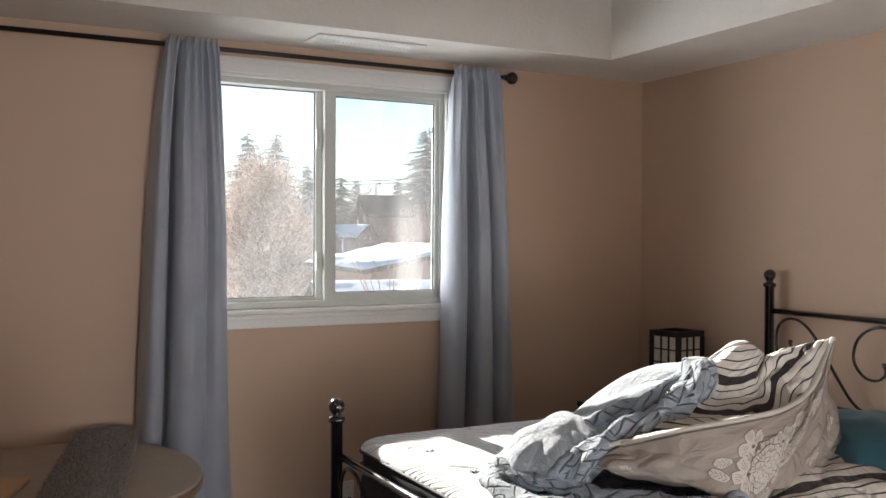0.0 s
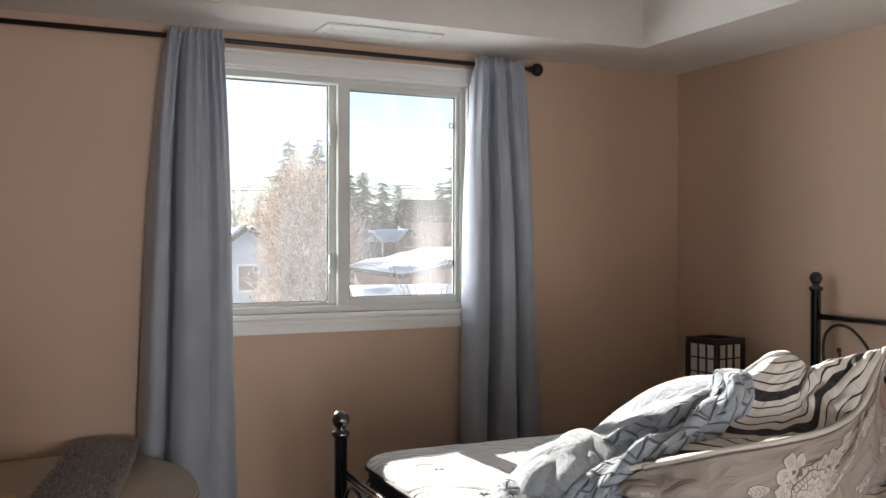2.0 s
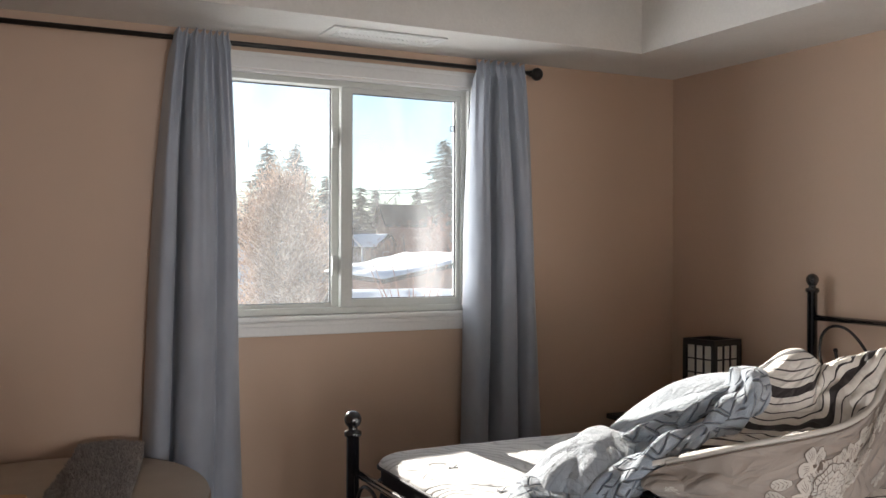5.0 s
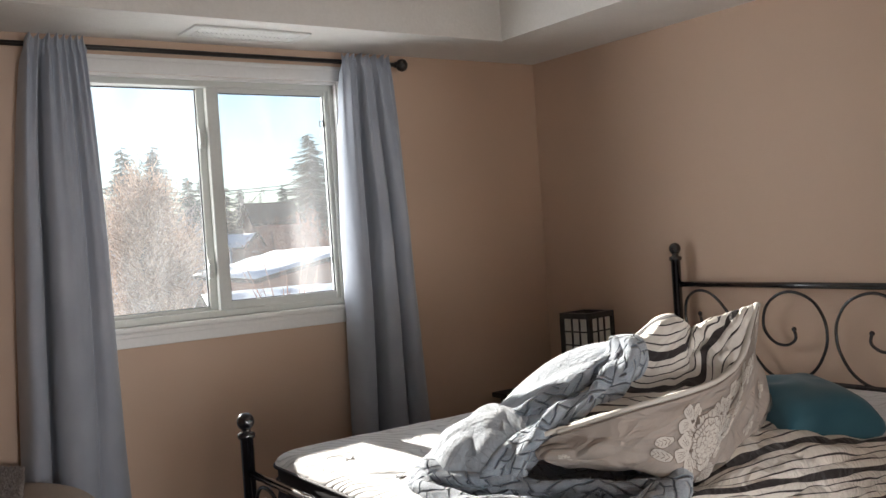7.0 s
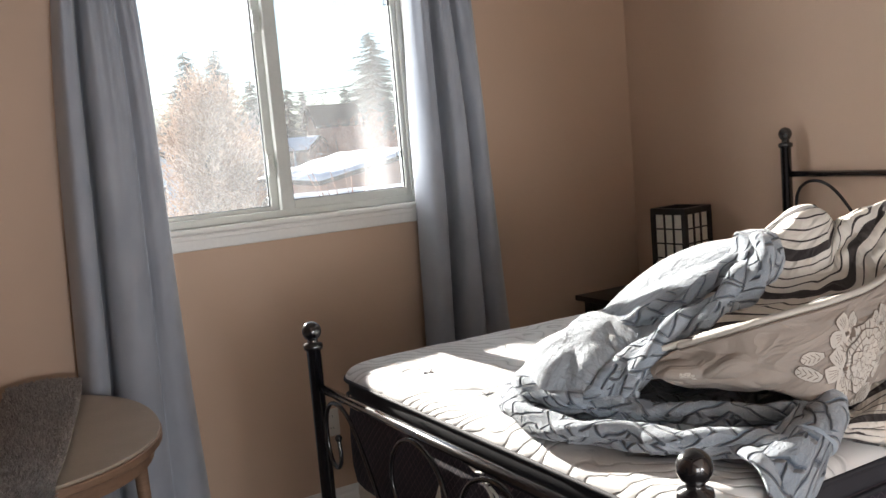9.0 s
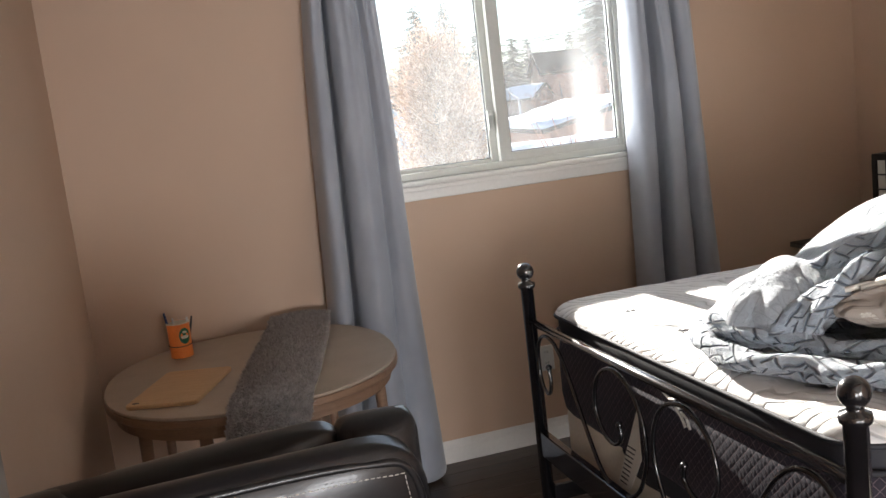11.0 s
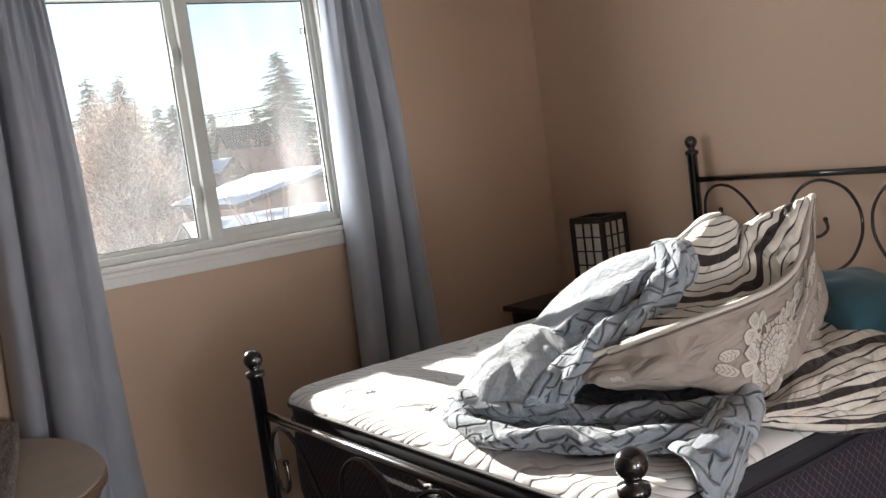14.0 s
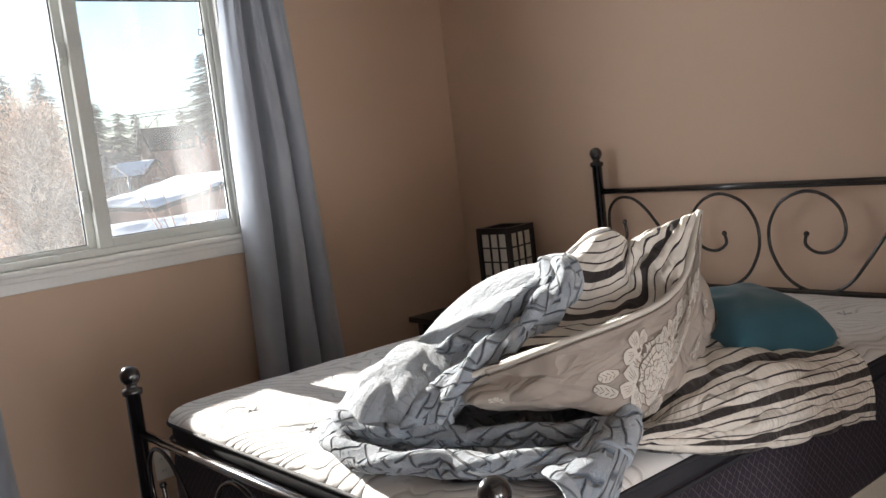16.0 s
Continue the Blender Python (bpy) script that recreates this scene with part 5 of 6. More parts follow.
    flat = [[(-1.47, -2.18, 0.955), (-1.30, -2.10, 0.985), (-1.12, -2.04, 0.965), (-0.99, -2.06, 0.93), (-0.88, -2.14, 0.905)],
            [(-1.57, -2.29, 0.935), (-1.36, -2.27, 0.975), (-1.16, -2.24, 0.965), (-1.0, -2.27, 0.935), (-0.86, -2.33, 0.905)],
            [(-1.66, -2.385, 0.925), (-1.44, -2.41, 0.945), (-1.2, -2.415, 0.93), (-1.01, -2.43, 0.905), (-0.85, -2.44, 0.892)],
            [(-1.735, -2.435, 0.932), (-1.48, -2.468, 0.885), (-1.24, -2.475, 0.855), (-1.03, -2.475, 0.83), (-0.85, -2.478, 0.81)],
            [(-1.745, -2.43, 0.915), (-1.5, -2.478, 0.84), (-1.24, -2.485, 0.785), (-1.03, -2.485, 0.757), (-0.86, -2.482, 0.725)]]
    cloth_part("striped_flap", Sheet(flat, 0.012, 9, 12, (0.7, 1.4)), 110, 70, M_stripe, d, "cream cotton with dark stripes", thick=0.014, even=True)


duvet()


def pillow(at, half, thick, label, yaw, tilt=(0, 0)):
    bm = bmesh.new()
    n = 36
    for side in (1, -1):
        g = []
        for i in range(n + 1):
            row = []
            for j in range(n + 1):
                a, b = -1 + 2 * i / n, -1 + 2 * j / n
                pinch = 1 - 0.07 * (1 - abs(a) ** 2) * abs(b) ** 6 - 0.07 * (1 - abs(b) ** 2) * abs(a) ** 6
                h = ((1 - abs(a) ** 3) * (1 - abs(b) ** 3)) ** 0.45
                z = side * thick * h + 0.012 * noise.noise(Vector((a * 2.2, b * 2.2, side))) * h
                row.append(bm.verts.new((a * half * pinch, b * half * pinch, z)))
            g.append(row)
        for i in range(n):
            for j in range(n):
                q = (g[i][j], g[i + 1][j], g[i + 1][j + 1], g[i][j + 1])
                bm.faces.new(q if side > 0 else tuple(reversed(q)))
    bmesh.ops.remove_doubles(bm, verts=bm.verts, dist=0.0005)
    ob = part("pillow", bm, M_teal, smooth=True, at=pose(*at, *tilt, yaw))
    return tagged(ob, label, "pillow", "teal pillows on the bed")


pillow((-0.96, -2.2, 0.962), 0.165, 0.105, "plump teal cotton pillow slumped beside the striped cover", -18, (8, 3))
pillow((-1.22, -1.56, 0.962), 0.2, 0.075, "teal cotton pillow half hidden behind the blanket", 25, (0, 0))


# ---- shaggy runner on the table ----
def runner():
    t = thing("shaggy_runner", "grey shaggy runner draped over the table edge", "rug", (0, 0, 0))
    L = [(-2.935, -0.075, 0.79), (-2.99, -0.30, 0.778), (-3.07, -0.62, 0.775), (-3.135, -0.94, 0.777), (-3.175, -1.095, 0.765), (-3.19, -1.135, 0.715), (-3.205, -1.15, 0.65)]
    Rr = [(-2.70, -0.10, 0.785), (-2.755, -0.38, 0.775), (-2.825, -0.70, 0.775), (-2.885, -0.955, 0.775), (-2.925, -1.075, 0.755), (-2.95, -1.125, 0.70), (-2.995, -1.15, 0.625)]
    s = Sheet([[l, tuple(Vector(l).lerp(Vector(r), 0.5) + Vector((0, 0, 0.012))), r] for l, r in zip(L, Rr)], 0.004, 8, 2)
    part("backing", s.mesh(16, 60, 0.012), M_offwhite, t, "cream woven backing", smooth=True)
    part("ground_cloth", s.mesh(24, 80, 0.0), M_shag, t, smooth=True)
    rnd = random.Random(9)
    verts, faces = [], []
    for _ in range(26000):
        u, v = rnd.random(), rnd.random()
        p = s.at(u, v)
        q = s.at(u, v, -0.02)
        d = (q - p).normalized()
        side = Vector((rnd.uniform(-1, 1), rnd.uniform(-1, 1), rnd.uniform(-0.6, 0.4)))
        a = d.cross(side).normalized() * 0.0017
        tip = p + (d + side * 0.55).normalized() * rnd.uniform(0.009, 0.02)
        k = len(verts)
        verts += [p - a, p + a, tip + a * 0.6, tip - a * 0.6]
        faces.append((k, k + 1, k + 2, k + 3))
    me = bpy.data.meshes.new("shag")
    me.from_pydata([tuple(v) for v in verts], [], faces)
    me.materials.append(M_shag)
    ob = new("shag", me)
    ob.parent = t
    tagged(ob, "deep grey shag pile", kind="stuff")


M_shag = mixed("grey_shag", (0.15, 0.135, 0.13), (0.60, 0.55, 0.52), 55, 300, 0.9, 0.3, 0.001, sheen=0.3)
runner()


# ---- office chair ----
def puffy(w, h, d, seed, n=40, wrinkle=0.004, power=3.2):
    """A stuffed leather cushion, flat at the back."""
    bm = bmesh.new()
    for side in (1, -1):
        g = []
        for i in range(n + 1):
            row = []
            for j in range(n + 1):
                a, b = math.sin((-1 + 2 * i / n) * math.pi / 2), math.sin((-1 + 2 * j / n) * math.pi / 2)
                # round the plan's corners
                f = 1 / max(1.0, (abs(a) ** 7 + abs(b) ** 7) ** (1 / 7))
                x, z = a * f * w / 2, b * f * h / 2
                k = (max(0, 1 - abs(a) ** power) * max(0, 1 - abs(b) ** power)) ** 0.42
                y = side * d / 2 * k + wrinkle * noise.noise(Vector((x * 14, z * 14, seed + side))) * k
                row.append(bm.verts.new((x, y, z)))
            g.append(row)
        for i in range(n):
            for j in range(n):
                q = (g[i][j], g[i + 1][j], g[i + 1][j + 1], g[i][j + 1])
                bm.faces.new(q if side < 0 else tuple(reversed(q)))
    bmesh.ops.remove_doubles(bm, verts=bm.verts, dist=0.0004)
    return bm


def stitches(parent, path, step=0.0085):
    pts = catmull(path, 10)
    bm = bmesh.new()
    acc, nxt = 0.0, 0.0
    for a, b in zip(pts, pts[1:]):
        L = (b - a).length
        while nxt < acc + L:
            t = (nxt - acc) / L
            p = a.lerp(b, t)
            dirn = (b - a).normalized()
            tube([p - dirn * 0.0026, p + dirn * 0.0026], 0.0008, 5, bm=bm)
            nxt += step
        acc += L
    part("stitching", bm, M_thread, parent, "pale seam stitching", smooth=True)


def office_chair():
    c = thing("office_chair", "black leather executive office chair with pale stitching", "chair", (-3.25, -2.37, 0.0), rz=3)
    # the chair faces the table; its back is turned to the doorway
    back = part("backrest", puffy(0.56, 0.62, 0.10, 2, 44, 0.004, 6), M_leather, c, smooth=True, at=pose(0.012, -0.165, 0.808, 6, 0, 0))
    stitches(back, [(-0.235, -0.0505, -0.2), (-0.24, -0.0495, 0.1), (-0.236, -0.0495, 0.25), (-0.205, -0.0495, 0.272), (0, -0.0495, 0.279), (0.205, -0.0495, 0.272), (0.236, -0.0495, 0.25), (0.24, -0.0495, 0.1), (0.235, -0.0505, -0.2)])
    part("edge_piping", tube(catmull([(-0.262, -0.03, -0.25), (-0.266, -0.03, 0.1), (-0.25, -0.03, 0.255), (-0.18, -0.03, 0.285), (0, -0.03, 0.293), (0.18, -0.03, 0.285), (0.25, -0.03, 0.255), (0.266, -0.03, 0.1), (0.262, -0.03, -0.25)], 8), 0.006, 8), M_leather, back, smooth=True)
    head = part("headrest", puffy(0.46, 0.22, 0.13, 5, 36, 0.014, 2.4), M_leather, c, "bulging leather head pillow", smooth=True, at=pose(-0.03, -0.085, 1.006, 8, -2, 0))
    for x, w, s in ((0.245, 0.125, 7), (-0.24, 0.13, 9)):
        part("side_bolster", puffy(w, 0.30, 0.14, s, 28, 0.014, 2.4), M_leather, c, smooth=True, at=pose(x, -0.095, 0.972 if x > 0 else 0.96, 6, 0, -4 if x > 0 else 4))
    part("lumbar_pad", puffy(0.46, 0.36, 0.12, 11, 30, 0.01, 2.6), M_leather, c, smooth=True, at=pose(0, -0.095, 0.69, 6, 0, 0))
    part("seat", puffy(0.54, 0.52, 0.16, 15, 36, 0.008, 3), M_leather, c, smooth=True, at=pose(0, 0.13, 0.50, 90, 0, 0))
    for x in (-0.30, 0.30):
        arm = part("armrest", tube(catmull([(x, -0.14, 0.60), (x * 1.05, -0.1, 0.66), (x * 1.06, 0.1, 0.67), (x * 1.05, 0.26, 0.64), (x, 0.28, 0.52), (x * 0.9, 0.2, 0.44)], 6), 0.02, 10), M_seal, c, smooth=True)
        part("arm_pad", box(x * 1.05 - 0.035, x * 1.05 + 0.035, -0.1, 0.24, 0.675, 0.71, 0.014, 3), M_leather, arm)
    part("gas_column", lathe([(0.028, 0.10), (0.028, 0.24), (0.018, 0.245), (0.018, 0.43)], 18, (0, 0.1, 0)), M_seal, c)
    for k in range(5):
        a = 2 * math.pi * k / 5 + 0.3
        ex, ey = 0.30 * math.cos(a), 0.1 + 0.30 * math.sin(a)
        leg = part("base_arm", tube([(0, 0.1, 0.13), (ex * 0.6, 0.1 + (ey - 0.1) * 0.6, 0.11), (ex, ey, 0.075)], 0.022, 8, lambda t: 1 - 0.35 * t), M_seal, c, smooth=True)
        part("caster", lathe([(0.018, -0.022), (0.027, -0.018), (0.0275, 0.018), (0.018, 0.022)], 16, (ex, ey, 0.0275), (-math.sin(a), math.cos(a), 0)), M_seal, leg)


office_chair()


# ---- outside ----
EX, EY, EZ = -3.2, -3.7, 1.58


def out(az, d, el=None):
    a = radians(az)
    p = Vector((EX + d * math.sin(a), EY + d * math.cos(a), EZ))
    return p if el is None else p + Vector((0, 0, d * math.tan(radians(el))))


GZ = -3.3
M_snow = mixed("snow", (0.72, 0.75, 0.80), (0.84, 0.86, 0.89), 0.6, 9, 0.7, 0.5, 0.02)
M_bark = mixed("bark", (0.10, 0.075, 0.055), (0.17, 0.13, 0.10), 6, 40, 0.9, 0.5, 0.01)


def twig_mat(name, dark, light):
    """Twigs that differ in tone one by one."""
    m, nt, b = mat(name, 0.85)
    g = nt.nodes.new("ShaderNodeNewGeometry")
    n = node(nt, "ShaderNodeTexNoise", Scale=1.3, Detail=3)
    nt.links.new(coords(nt), n.inputs["Vector"])
    add = nt.nodes.new("ShaderNodeMath")
    add.operation = "MULTIPLY_ADD"
    add.inputs[1].default_value = 0.65
    nt.links.new(g.outputs["Random Per Island"], add.inputs[0])
    half = nt.nodes.new("ShaderNodeMath")
    half.operation = "MULTIPLY"
    half.inputs[1].default_value = 0.4
    nt.links.new(n.outputs["Fac"], half.inputs[0])
    nt.links.new(half.outputs[0], add.inputs[2])
    nt.links.new(ramp(nt, add.outputs[0], [(0.15, dark), (0.8, light)]).outputs[0], b.inputs["Base Color"])
    return m


M_twig = twig_mat("tan_twigs", (0.22, 0.12, 0.07), (0.76, 0.56, 0.41))
M_russet = mixed("russet_twigs", (0.30, 0.14, 0.09), (0.42, 0.22, 0.15), 1.2, 14, 0.85, 0.2, 0.004)
M_greytwig = mixed("grey_twigs", (0.34, 0.30, 0.28), (0.47, 0.43, 0.40), 1.2, 14, 0.85, 0.2, 0.004)
M_spruce = mixed("spruce_needles", (0.05, 0.075, 0.065), (0.10, 0.13, 0.115), 1.5, 20, 0.8, 0.3, 0.005)
M_siding = mixed("brown_siding", (0.13, 0.075, 0.05), (0.19, 0.115, 0.08), 0.8, 12, 0.75, 0.3, 0.005)
M_roof = mixed("dark_shingles", (0.025, 0.022, 0.022), (0.045, 0.04, 0.038), 1.5, 20, 0.95, 0.5, 0.01, spec=0.05)
M_brick = mixed("red_brown_brick", (0.20, 0.10, 0.07), (0.29, 0.15, 0.11), 2, 25, 0.85, 0.4, 0.006)
M_bluewall = mixed("pale_blue_siding", (0.36, 0.43, 0.52), (0.44, 0.51, 0.60), 1, 15, 0.7, 0.2, 0.004)
M_darkpane = mixed("far_window_glass", (0.03, 0.035, 0.04), (0.06, 0.065, 0.07), 2, 20, 0.15)

# snowy ground, gently uneven, out to the horizon
bm = bmesh.new()
ring_d = [0.2, 4, 8, 14, 22, 34, 50, 80, 140, 300, 900, 2500]
rings = []
for r in ring_d:
    rings.append([bm.verts.new((-1.8 + r * math.cos(2 * math.pi * k / 64), 0.4 + r * math.sin(2 * math.pi * k / 64), GZ + (0.25 * noise.noise(Vector((r * math.cos(k / 10.2) * 0.13, r * math.sin(k / 10.2) * 0.13, 2))) if r < 200 else 0))) for k in range(64)])
for a, b in zip(rings, rings[1:]):
    for k in range(64):
        bm.faces.new((a[k], a[(k + 1) % 64], b[(k + 1) % 64], b[k]))
bm.faces.new(rings[0])
tagged(part("ground", bm, M_snow, smooth=True), "snow covered ground of the neighbourhood", "ground", kind="structure")
# lower storey under the room
tagged(part("house_base", box(XL - 0.14, 0.14, -9.14, 0.16, GZ - 0.4, -0.125), M_siding), "brown sided lower storey under the bedroom", "wall", kind="structure")


def blades(bm, p, d, length, width, rnd):
    """One thin twig as a narrow crossed sliver."""
    a = d.cross(Vector((rnd.uniform(-1, 1), rnd.uniform(-1, 1), rnd.uniform(-1, 1))))
    if a.length < 1e-4:
        return
    a = a.normalized() * width
    bend = Vector((rnd.uniform(-1, 1), rnd.uniform(-1, 1), rnd.uniform(-0.3, 1))) * 0.18 * length
    q, r = p + d * length * 0.55 + bend * 0.4, p + d * length + bend
    v = [bm.append(x) or len(bm) - 1 for x in (p - a, p + a, q + a * 0.7, q - a * 0.7, r)]
    return (v[0], v[1], v[2], v[3]), (v[3], v[2], v[4])


def twig_tree(at, height, radius, count, material, label, shape, seed, width=0.012, up=0.7, trunk=0.14, base=0.1):
    """A leafless tree: trunk, limbs and a crown of many fine twigs; shape(t) is the crown's relative radius at height t."""
    rnd = random.Random(seed)
    t = thing("bare_tree", label, "tree", at, "trees outside")
    bm = bmesh.new()
    trunk_pts = [(0.12 * rnd.uniform(-1, 1) * k, 0.12 * rnd.uniform(-1, 1) * k, height * 0.92 * k / 6) for k in range(7)]
    tube(catmull(trunk_pts, 4), trunk, 8, lambda q: 1 - 0.93 * q, bm)
    part("trunk", bm, M_bark, t, smooth=True)
    limbs = bmesh.new()
    verts, faces = [], []
    nl = 46
    for k in range(nl):
        h = base + (0.92 - base) * (k + rnd.random()) / nl
        az = rnd.uniform(0, 6.283)
        R = radius * shape(h) * rnd.uniform(0.55, 1.05)
        z0 = height * h * (0.72 if up > 0.4 else 0.95)
        p0 = Vector((0, 0, z0))
        p2 = Vector((R * math.cos(az), R * math.sin(az), height * h + up * R * rnd.uniform(0.2, 0.9)))
        p1 = p0.lerp(p2, 0.5) + Vector((rnd.uniform(-1, 1), rnd.uniform(-1, 1), -0.6)) * 0.12 * R
        pts = catmull([p0, p1, p2], 4)
        tube(pts, 0.03, 4, lambda q: 1 - 0.8 * q, limbs)
        for _ in range(count // nl):
            q = rnd.uniform(0.2, 1.0)
            i = min(int(q * (len(pts) - 1)), len(pts) - 2)
            p = pts[i].lerp(pts[i + 1], rnd.random()) + Vector((rnd.gauss(0, 1), rnd.gauss(0, 1), rnd.gauss(0, 1))) * 0.10 * radius
            d = Vector((rnd.gauss(0, 1) + 0.5 * math.cos(az), rnd.gauss(0, 1) + 0.5 * math.sin(az), up * 1.6 + rnd.gauss(0, 0.5))).normalized()
            f = blades(verts, p, d, rnd.uniform(0.25, 0.7) * min(radius, 2.6) * 0.2, width, rnd)
            if f:
                faces.extend(f)
    part("limb", limbs, M_bark if material is M_twig else material, t, smooth=True)
    me = bpy.data.meshes.new("crown")
    me.from_pydata([tuple(v) for v in verts], [], faces)
    me.materials.append(material)
    c = new("crown", me)
    c.parent = t
    c["kind"] = "stuff"
    return t


def spruce(at, height, radius, label, seed, layers=40):
    rnd = random.Random(seed)
    t = thing("spruce_tree", label, "tree", at, "trees outside")
    part("trunk", tube([(0, 0, 0), (0.03, 0, height * 0.5), (0, 0, height * 0.97)], 0.16, 8, lambda q: 1 - 0.92 * q), M_bark, t, smooth=True)
    verts, faces = [], []
    for k in range(layers):
        h = 0.08 + 0.9 * k / layers
        R = radius * (1 - h) ** 0.8 + 0.08
        n = int(15 + 12 * (1 - h))
        for j in range(n):
            az = 2 * math.pi * (j + rnd.random()) / n
            L = R * rnd.uniform(0.4, 1.15)
            d = Vector((math.cos(az), math.sin(az), 0))
            s = Vector((-math.sin(az), math.cos(az), 0))
            z0 = height * (h + rnd.uniform(-0.03, 0.03))
            m = 7
            for i in range(m):
                q0 = (i + 0.3) / m
                p = d * (L * q0) + Vector((0, 0, z0 - 0.32 * L * q0 + 0.12 * L * q0 * q0))
                w = max(L, 0.5) * 0.42 * (1.2 - q0)
                for sd in (-1, 1):
                    tip = p + s * sd * w * rnd.uniform(0.7, 1.2) + d * w * 0.6 + Vector((0, 0, -0.28 * w + rnd.uniform(-0.03, 0.03)))
                    k0 = len(verts)
                    verts.extend([p - d * 0.05 * L, p + d * 0.10 * L + Vector((0, 0, 0.02)), tip])
                    faces.append((k0, k0 + 1, k0 + 2))
    k0 = len(verts)
    verts.extend([Vector((0.06, 0, height * 0.93)), Vector((-0.04, 0.05, height * 0.93)), Vector((0, 0, height))])
    faces.append((k0, k0 + 1, k0 + 2))
    me = bpy.data.meshes.new("crown")
    me.from_pydata([tuple(v) for v in verts], [], faces)
    me.materials.append(M_spruce)
    c = new("crown", me)
    c.parent = t
    c["kind"] = "stuff"
    return t


def ground_at(az, d):
    p = out(az, d)
    p.z = GZ
    return p


def top_height(d, el):
    return EZ + d * math.tan(radians(el)) - GZ


def grown(f, az, d, el, *args, **kw):
    return f(ground_at(az, d), top_height(d, el), *args, **kw)


round_crown = lambda h: max(0.08, (1 - h) ** 0.6) * min(1, h * 3 + 0.35)
grown(twig_tree, 16.8, 27, 5.6, 2.35, 34000, M_twig, "tall leafless tan tree with dense fine twigs", lambda h: max(0.05, (1 - h) ** 0.6), 1, width=0.015, up=0.55)
grown(twig_tree, 13.7, 52, 3.6, 2.2, 5000, M_greytwig, "grey leafless tree behind the pale blue house", round_crown, 2, width=0.012)
grown(twig_tree, 18.9, 31, 3.4, 1.8, 11000, M_greytwig, "grey leafless tree with fine twigs", round_crown, 3, width=0.011)
grown(spruce, 15.65, 42, 6.35, 3.3, "tall dark green spruce behind the bare trees", 4)
grown(spruce, 17.4, 44, 6.3, 3.4, "tall dark green spruce behind the bare trees", 5)
grown(spruce, 19.3, 46, 4.4, 2.4, "dark green spruce beside the house", 6)
grown(spruce, 26.7, 46, 6.75, 4.2, "tall dark green spruce standing behind the snowy roofs", 7, 48)
grown(spruce, 21.4, 44, 3.75, 2.7, "small dark green spruce near the house", 8)
grown(spruce, 24.9, 55, 3.7, 1.9, "small dark green spruce near the house", 9)
grown(spruce, 20.2, 41, 4.4, 2.8, "dark green spruce beside the house", 21)
grown(spruce, 22.3, 58, 3.5, 2.6, "small dark green spruce near the house", 22)
grown(twig_tree, 23.1, 56, 4.2, 3.2, 2600, M_greytwig, "bare grey tree behind the house", round_crown, 10, width=0.02)
grown(twig_tree, 12.4, 60, 4.3, 4.5, 4200, M_greytwig, "bare grey tree in the distance", round_crown, 11, width=0.022)
grown(twig_tree, 9.0, 62, 4.6, 5.0, 4200, M_greytwig, "bare grey tree in the distance", round_crown, 12, width=0.022)
grown(twig_tree, 28.8, 58, 4.0, 4.5, 4200, M_greytwig, "bare grey tree in the distance", round_crown, 13, width=0.022)
grown(twig_tree, 24.6, 34, 1.5, 2.0, 6000, M_russet, "russet leafless shrub in front of the house", round_crown, 14, width=0.014)
grown(twig_tree, 26.3, 36, 2.2, 2.2, 6000, M_russet, "russet leafless shrub in front of the spruce", round_crown, 15, width=0.014)
grown(twig_tree, 22.9, 35, 0.6, 1.6, 5000, M_russet, "russet leafless shrub in front of the house", round_crown, 16, width=0.013)
grown(twig_tree, 20.4, 38, 2.0, 1.8, 5000, M_greytwig, "grey leafless tree by the house", round_crown, 17, width=0.014)


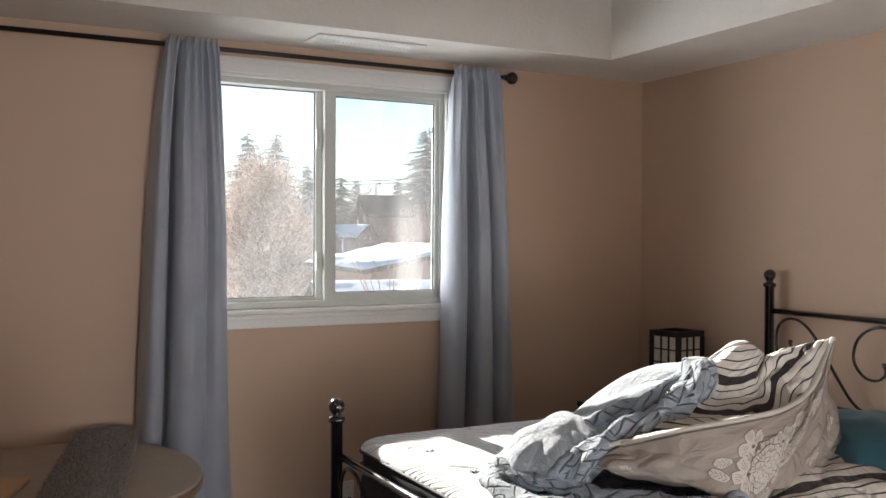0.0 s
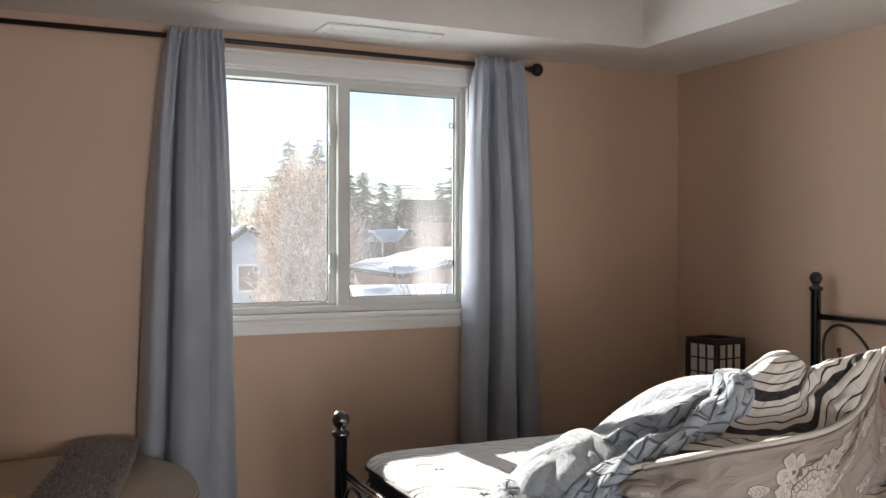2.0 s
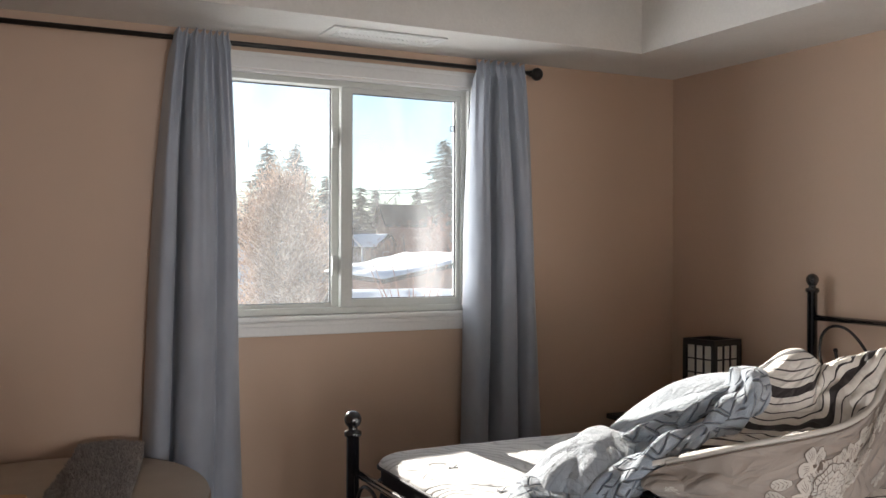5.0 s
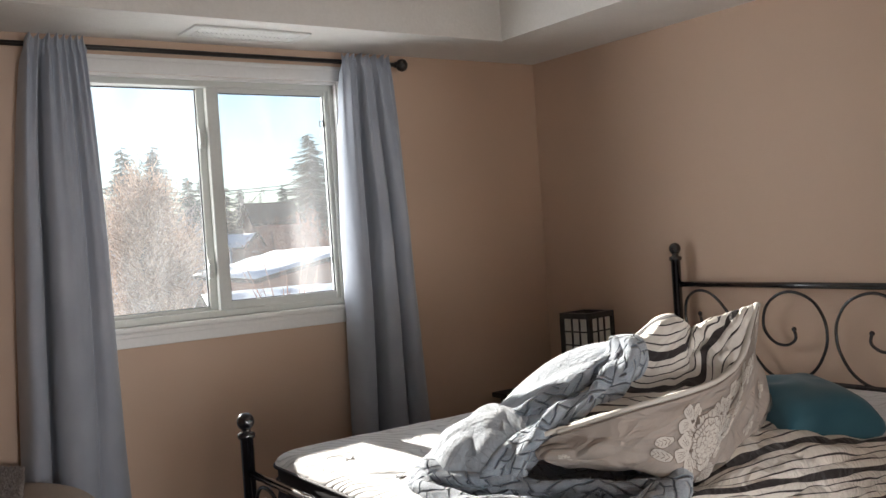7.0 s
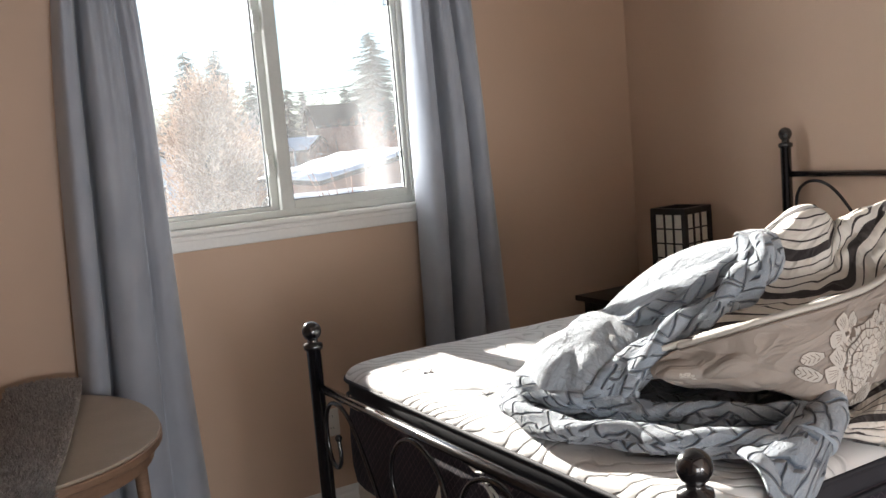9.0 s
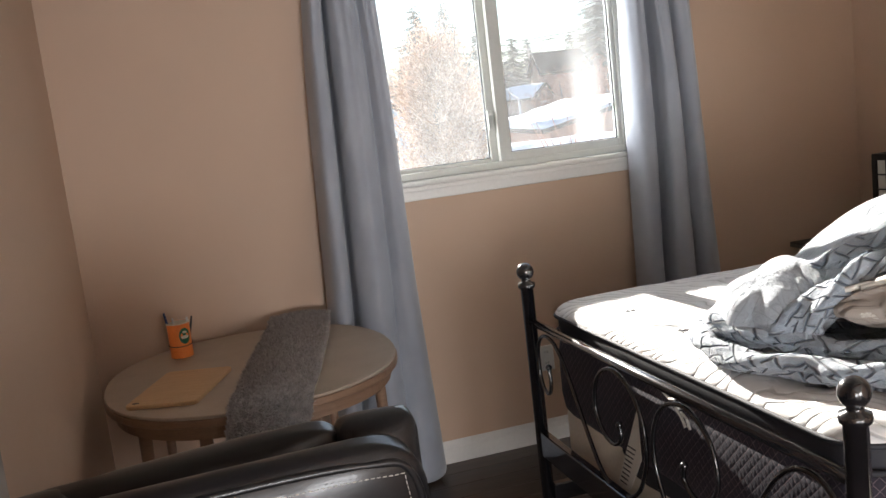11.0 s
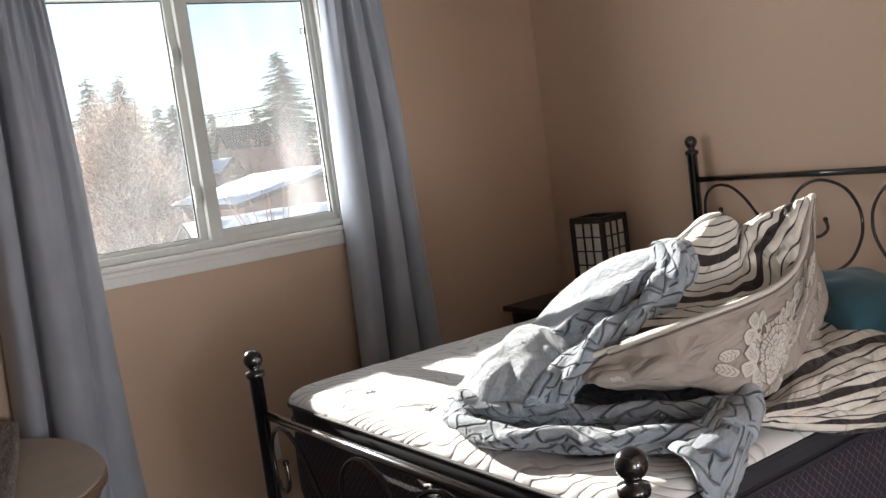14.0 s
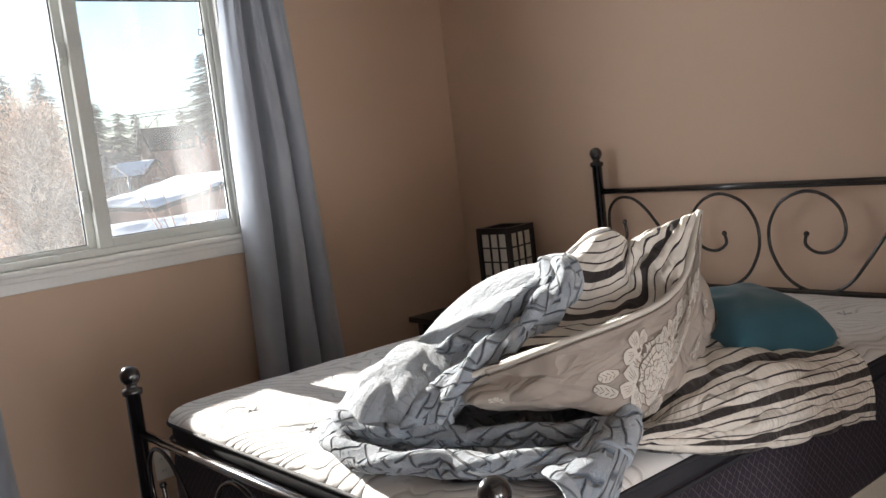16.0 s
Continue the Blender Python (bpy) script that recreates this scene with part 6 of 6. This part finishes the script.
def gable_house(at, yaw, w, d, eave, ridge, wall, roof, label, snow=None, windows=(), over=0.35, thick=0.16):
    """A house: gabled walls, two roof slopes with thickness, snow on them and window units."""
    h = thing("neighbour_house", label, "house", at, "houses outside", rz=yaw)
    bm = bmesh.new()
    prof = [(-w / 2, 0), (w / 2, 0), (w / 2, eave), (0, ridge), (-w / 2, eave)]
    r0, r1 = ([bm.verts.new((x, y, z)) for x, z in prof] for y in (-d / 2, d / 2))
    for k in range(5):
        j = (k + 1) % 5
        bm.faces.new((r0[k], r0[j], r1[j], r1[k]))
    bm.faces.new(list(reversed(r0))), bm.faces.new(r1)
    bmesh.ops.recalc_face_normals(bm, faces=bm.faces)
    part("wall", bm, wall, h)
    slope = math.atan2(ridge - eave, w / 2)
    L = math.hypot(w / 2, ridge - eave) + over
    for s in (-1, 1):
        m = pose(0, 0, ridge + 0.02, 0, math.degrees(slope) * s, 0)
        rf = part("roof", box(0 if s > 0 else -L, L if s > 0 else 0, -d / 2 - over, d / 2 + over, 0, thick, 0.01), roof, h, at=m)
        if snow:
            bm = bmesh.new()
            n = 14
            g = [[bm.verts.new((s * (0.02 + (L - 0.06) * i / n), -d / 2 - over + 0.05 + (d + 2 * over - 0.1) * j / n, thick + snow * (0.75 + 0.5 * noise.noise(Vector((i * 0.4, j * 0.4, w)))) * (0.35 if i in (0, n) or j in (0, n) else 1))) for j in range(n + 1)] for i in range(n + 1)]
            for i in range(n):
                for j in range(n):
                    q = (g[i][j], g[i + 1][j], g[i + 1][j + 1], g[i][j + 1])
                    bm.faces.new(q if s > 0 else tuple(reversed(q)))
            c = part("snow_cover", bm, M_snow, rf, "white snow lying on the roof", smooth=True)
            so = c.modifiers.new("thick", "SOLIDIFY")
            so.thickness = snow * 0.6
    for x, z, ww, wh, face in windows:
        if face == "gable":
            wd = part("window", box(x - ww / 2, x + ww / 2, -d / 2 - 0.03, -d / 2 + 0.02, z, z + wh), M_white, h)
            part("pane", box(x - ww / 2 + 0.07, x + ww / 2 - 0.07, -d / 2 - 0.045, -d / 2 - 0.025, z + 0.07, z + wh - 0.07), M_darkpane, wd)
        else:
            wd = part("window", box(-w / 2 - 0.03, -w / 2 + 0.02, x - ww / 2, x + ww / 2, z, z + wh), M_white, h)
            part("pane", box(-w / 2 - 0.045, -w / 2 - 0.025, x - ww / 2 + 0.07, x + ww / 2 - 0.07, z + 0.07, z + wh - 0.07), M_darkpane, wd)
    return h


gable_house(ground_at(24.0, 43), 80, 2.6, 1.9, 5.75, 6.6, M_brick, M_roof, "brown house with a dark gabled roof among trees", None, [(-0.45, 4.5, 0.5, 0.7, "gable"), (0.45, 4.5, 0.5, 0.7, "gable")], over=0.2)
gable_house(ground_at(22.1, 39), 30, 1.5, 1.6, 4.75, 5.25, M_siding, M_roof, "small brown house wing with a snowy roof", 0.07, [(0.0, 4.0, 0.6, 0.6, "gable")], over=0.15, thick=0.08)
gable_house(ground_at(26.6, 25), -7, 4.8, 6.0, 4.0, 4.5, M_brick, M_roof, "low brick building with a snowy roof", 0.1, [(-1.2, 2.2, 0.9, 0.9, "gable"), (0.6, 2.2, 0.9, 0.9, "gable")], over=0.25, thick=0.1)
gable_house(ground_at(24.0, 17.8), 78, 2.0, 2.6, 3.62, 3.9, M_brick, M_roof, "low brick garage with a snowy roof", 0.07, over=0.15, thick=0.07)
gable_house(ground_at(13.0, 36), -10, 3.4, 5.0, 3.9, 5.2, M_bluewall, M_roof, "pale blue gabled house with a snowy roof", 0.16, [(0, 3.0, 0.8, 1.0, "gable")])


def shrub(at, height, spread, label, seed):
    """Many long stems fanning from one foot."""
    rnd = random.Random(seed)
    t = thing("bare_shrub", label, "shrub", at)
    for k in range(26):
        az, r = rnd.uniform(0, 6.283), spread * rnd.uniform(0.15, 1)
        h = height * rnd.uniform(0.6, 1)
        z0 = height * 0.5
        pts = catmull([(0.03 * math.cos(az), 0.03 * math.sin(az), 0), (0.05 * math.cos(az), 0.05 * math.sin(az), z0), (r * 0.45 * math.cos(az), r * 0.45 * math.sin(az), z0 + (h - z0) * 0.55), (r * math.cos(az), r * math.sin(az), max(h, z0 + 0.2))], 5)
        bm = tube(pts, 0.02, 5, lambda q: 1 - 0.75 * q)
        for _ in range(3):
            i = rnd.randrange(10, len(pts) - 1)
            p = pts[i]
            tube([p, p + Vector((rnd.uniform(-1, 1), rnd.uniform(-1, 1), 1.4)) * 0.14 * spread], 0.005, 4, lambda q: 1 - 0.7 * q, bm)
        part("stem", bm, M_russet, t, smooth=True)


grown(shrub, 24.7, 15, -0.7, 0.75, "leafless shrub with many upright stems", 3)

def street_lamp():
    t = thing("street_lamp", "pale grey street lamp with a slanting arm", "street lamp", ground_at(21.5, 30))
    h = top_height(30, -0.15)
    part("pole", tube([(0, 0, 0), (0, 0, h * 0.6), (0, 0, h)], 0.05, 8, lambda q: 1 - 0.4 * q), M_metal, t, smooth=True)
    tip = out(20.85, 30, 0.5) - ground_at(21.5, 30)
    part("arm", tube([(0, 0, h - 0.02), tip * 0.5 + Vector((0, 0, (h - 0.02) * 0.5)), tip], 0.035, 8), M_metal, t, smooth=True)
    part("head", slab(round_rect(tip.x - 0.14, tip.x + 0.06, tip.y - 0.06, tip.y + 0.06, 0.04, 4), tip.z - 0.03, tip.z + 0.04, 0.01), M_metal, t)


street_lamp()

# overhead wires
for k, (el, sag) in enumerate(((3.75, 0.5), (3.5, 0.45))):
    a, b = out(5, 48, el - 0.5), out(40, 48, el + 0.6)
    w = part("overhead_wire", tube([a.lerp(b, q / 10) - Vector((0, 0, sag * 4 * (q / 10) * (1 - q / 10))) for q in range(11)], 0.018, 5), M_seal)
    tagged(w, "thin black overhead power wire", "wire", "overhead wires")
for az in (5, 40):
    p = out(az, 48)
    p.z = GZ
    pole = part("utility_pole", tube([p, p + Vector((0, 0, 8.6))], 0.14, 10, lambda q: 1 - 0.3 * q), M_bark, smooth=True)
    tagged(pole, "brown wooden utility pole carrying wires", "pole", "utility poles")


# ---- floor planks ----
floor = thing("floor", "dark brown wood laminate floor planks", "floor", (0, 0, 0), kind="structure")
PW, PL = 0.125, 1.21
rnd = random.Random(2)
plank_me = finish("plank", box(-PL / 2 + 0.0008, PL / 2 - 0.0008, -PW / 2 + 0.0008, PW / 2 - 0.0008, -0.0135, 0.0, 0.0012, 1), M_floor)
y = -0.005 - PW / 2
while y > -5.6 + PW / 2:
    off = rnd.uniform(0, PL)
    x = XL + 0.01 - off
    while x < -0.01:
        a, b = max(x, XL + 0.004), min(x + PL, -0.004)
        if b - a > 0.03:
            if b - a > PL - 0.01:
                p = new("plank", plank_me)
                p.matrix_basis = pose((a + b) / 2, y, 0)
            else:
                p = part("plank", box((a - b) / 2 + 0.0008, (b - a) / 2 - 0.0008, -PW / 2 + 0.0008, PW / 2 - 0.0008, -0.0135, 0.0, 0.0012, 1), M_floor, at=pose((a + b) / 2, y, 0))
            p.parent = floor
        x += PL
    y -= PW
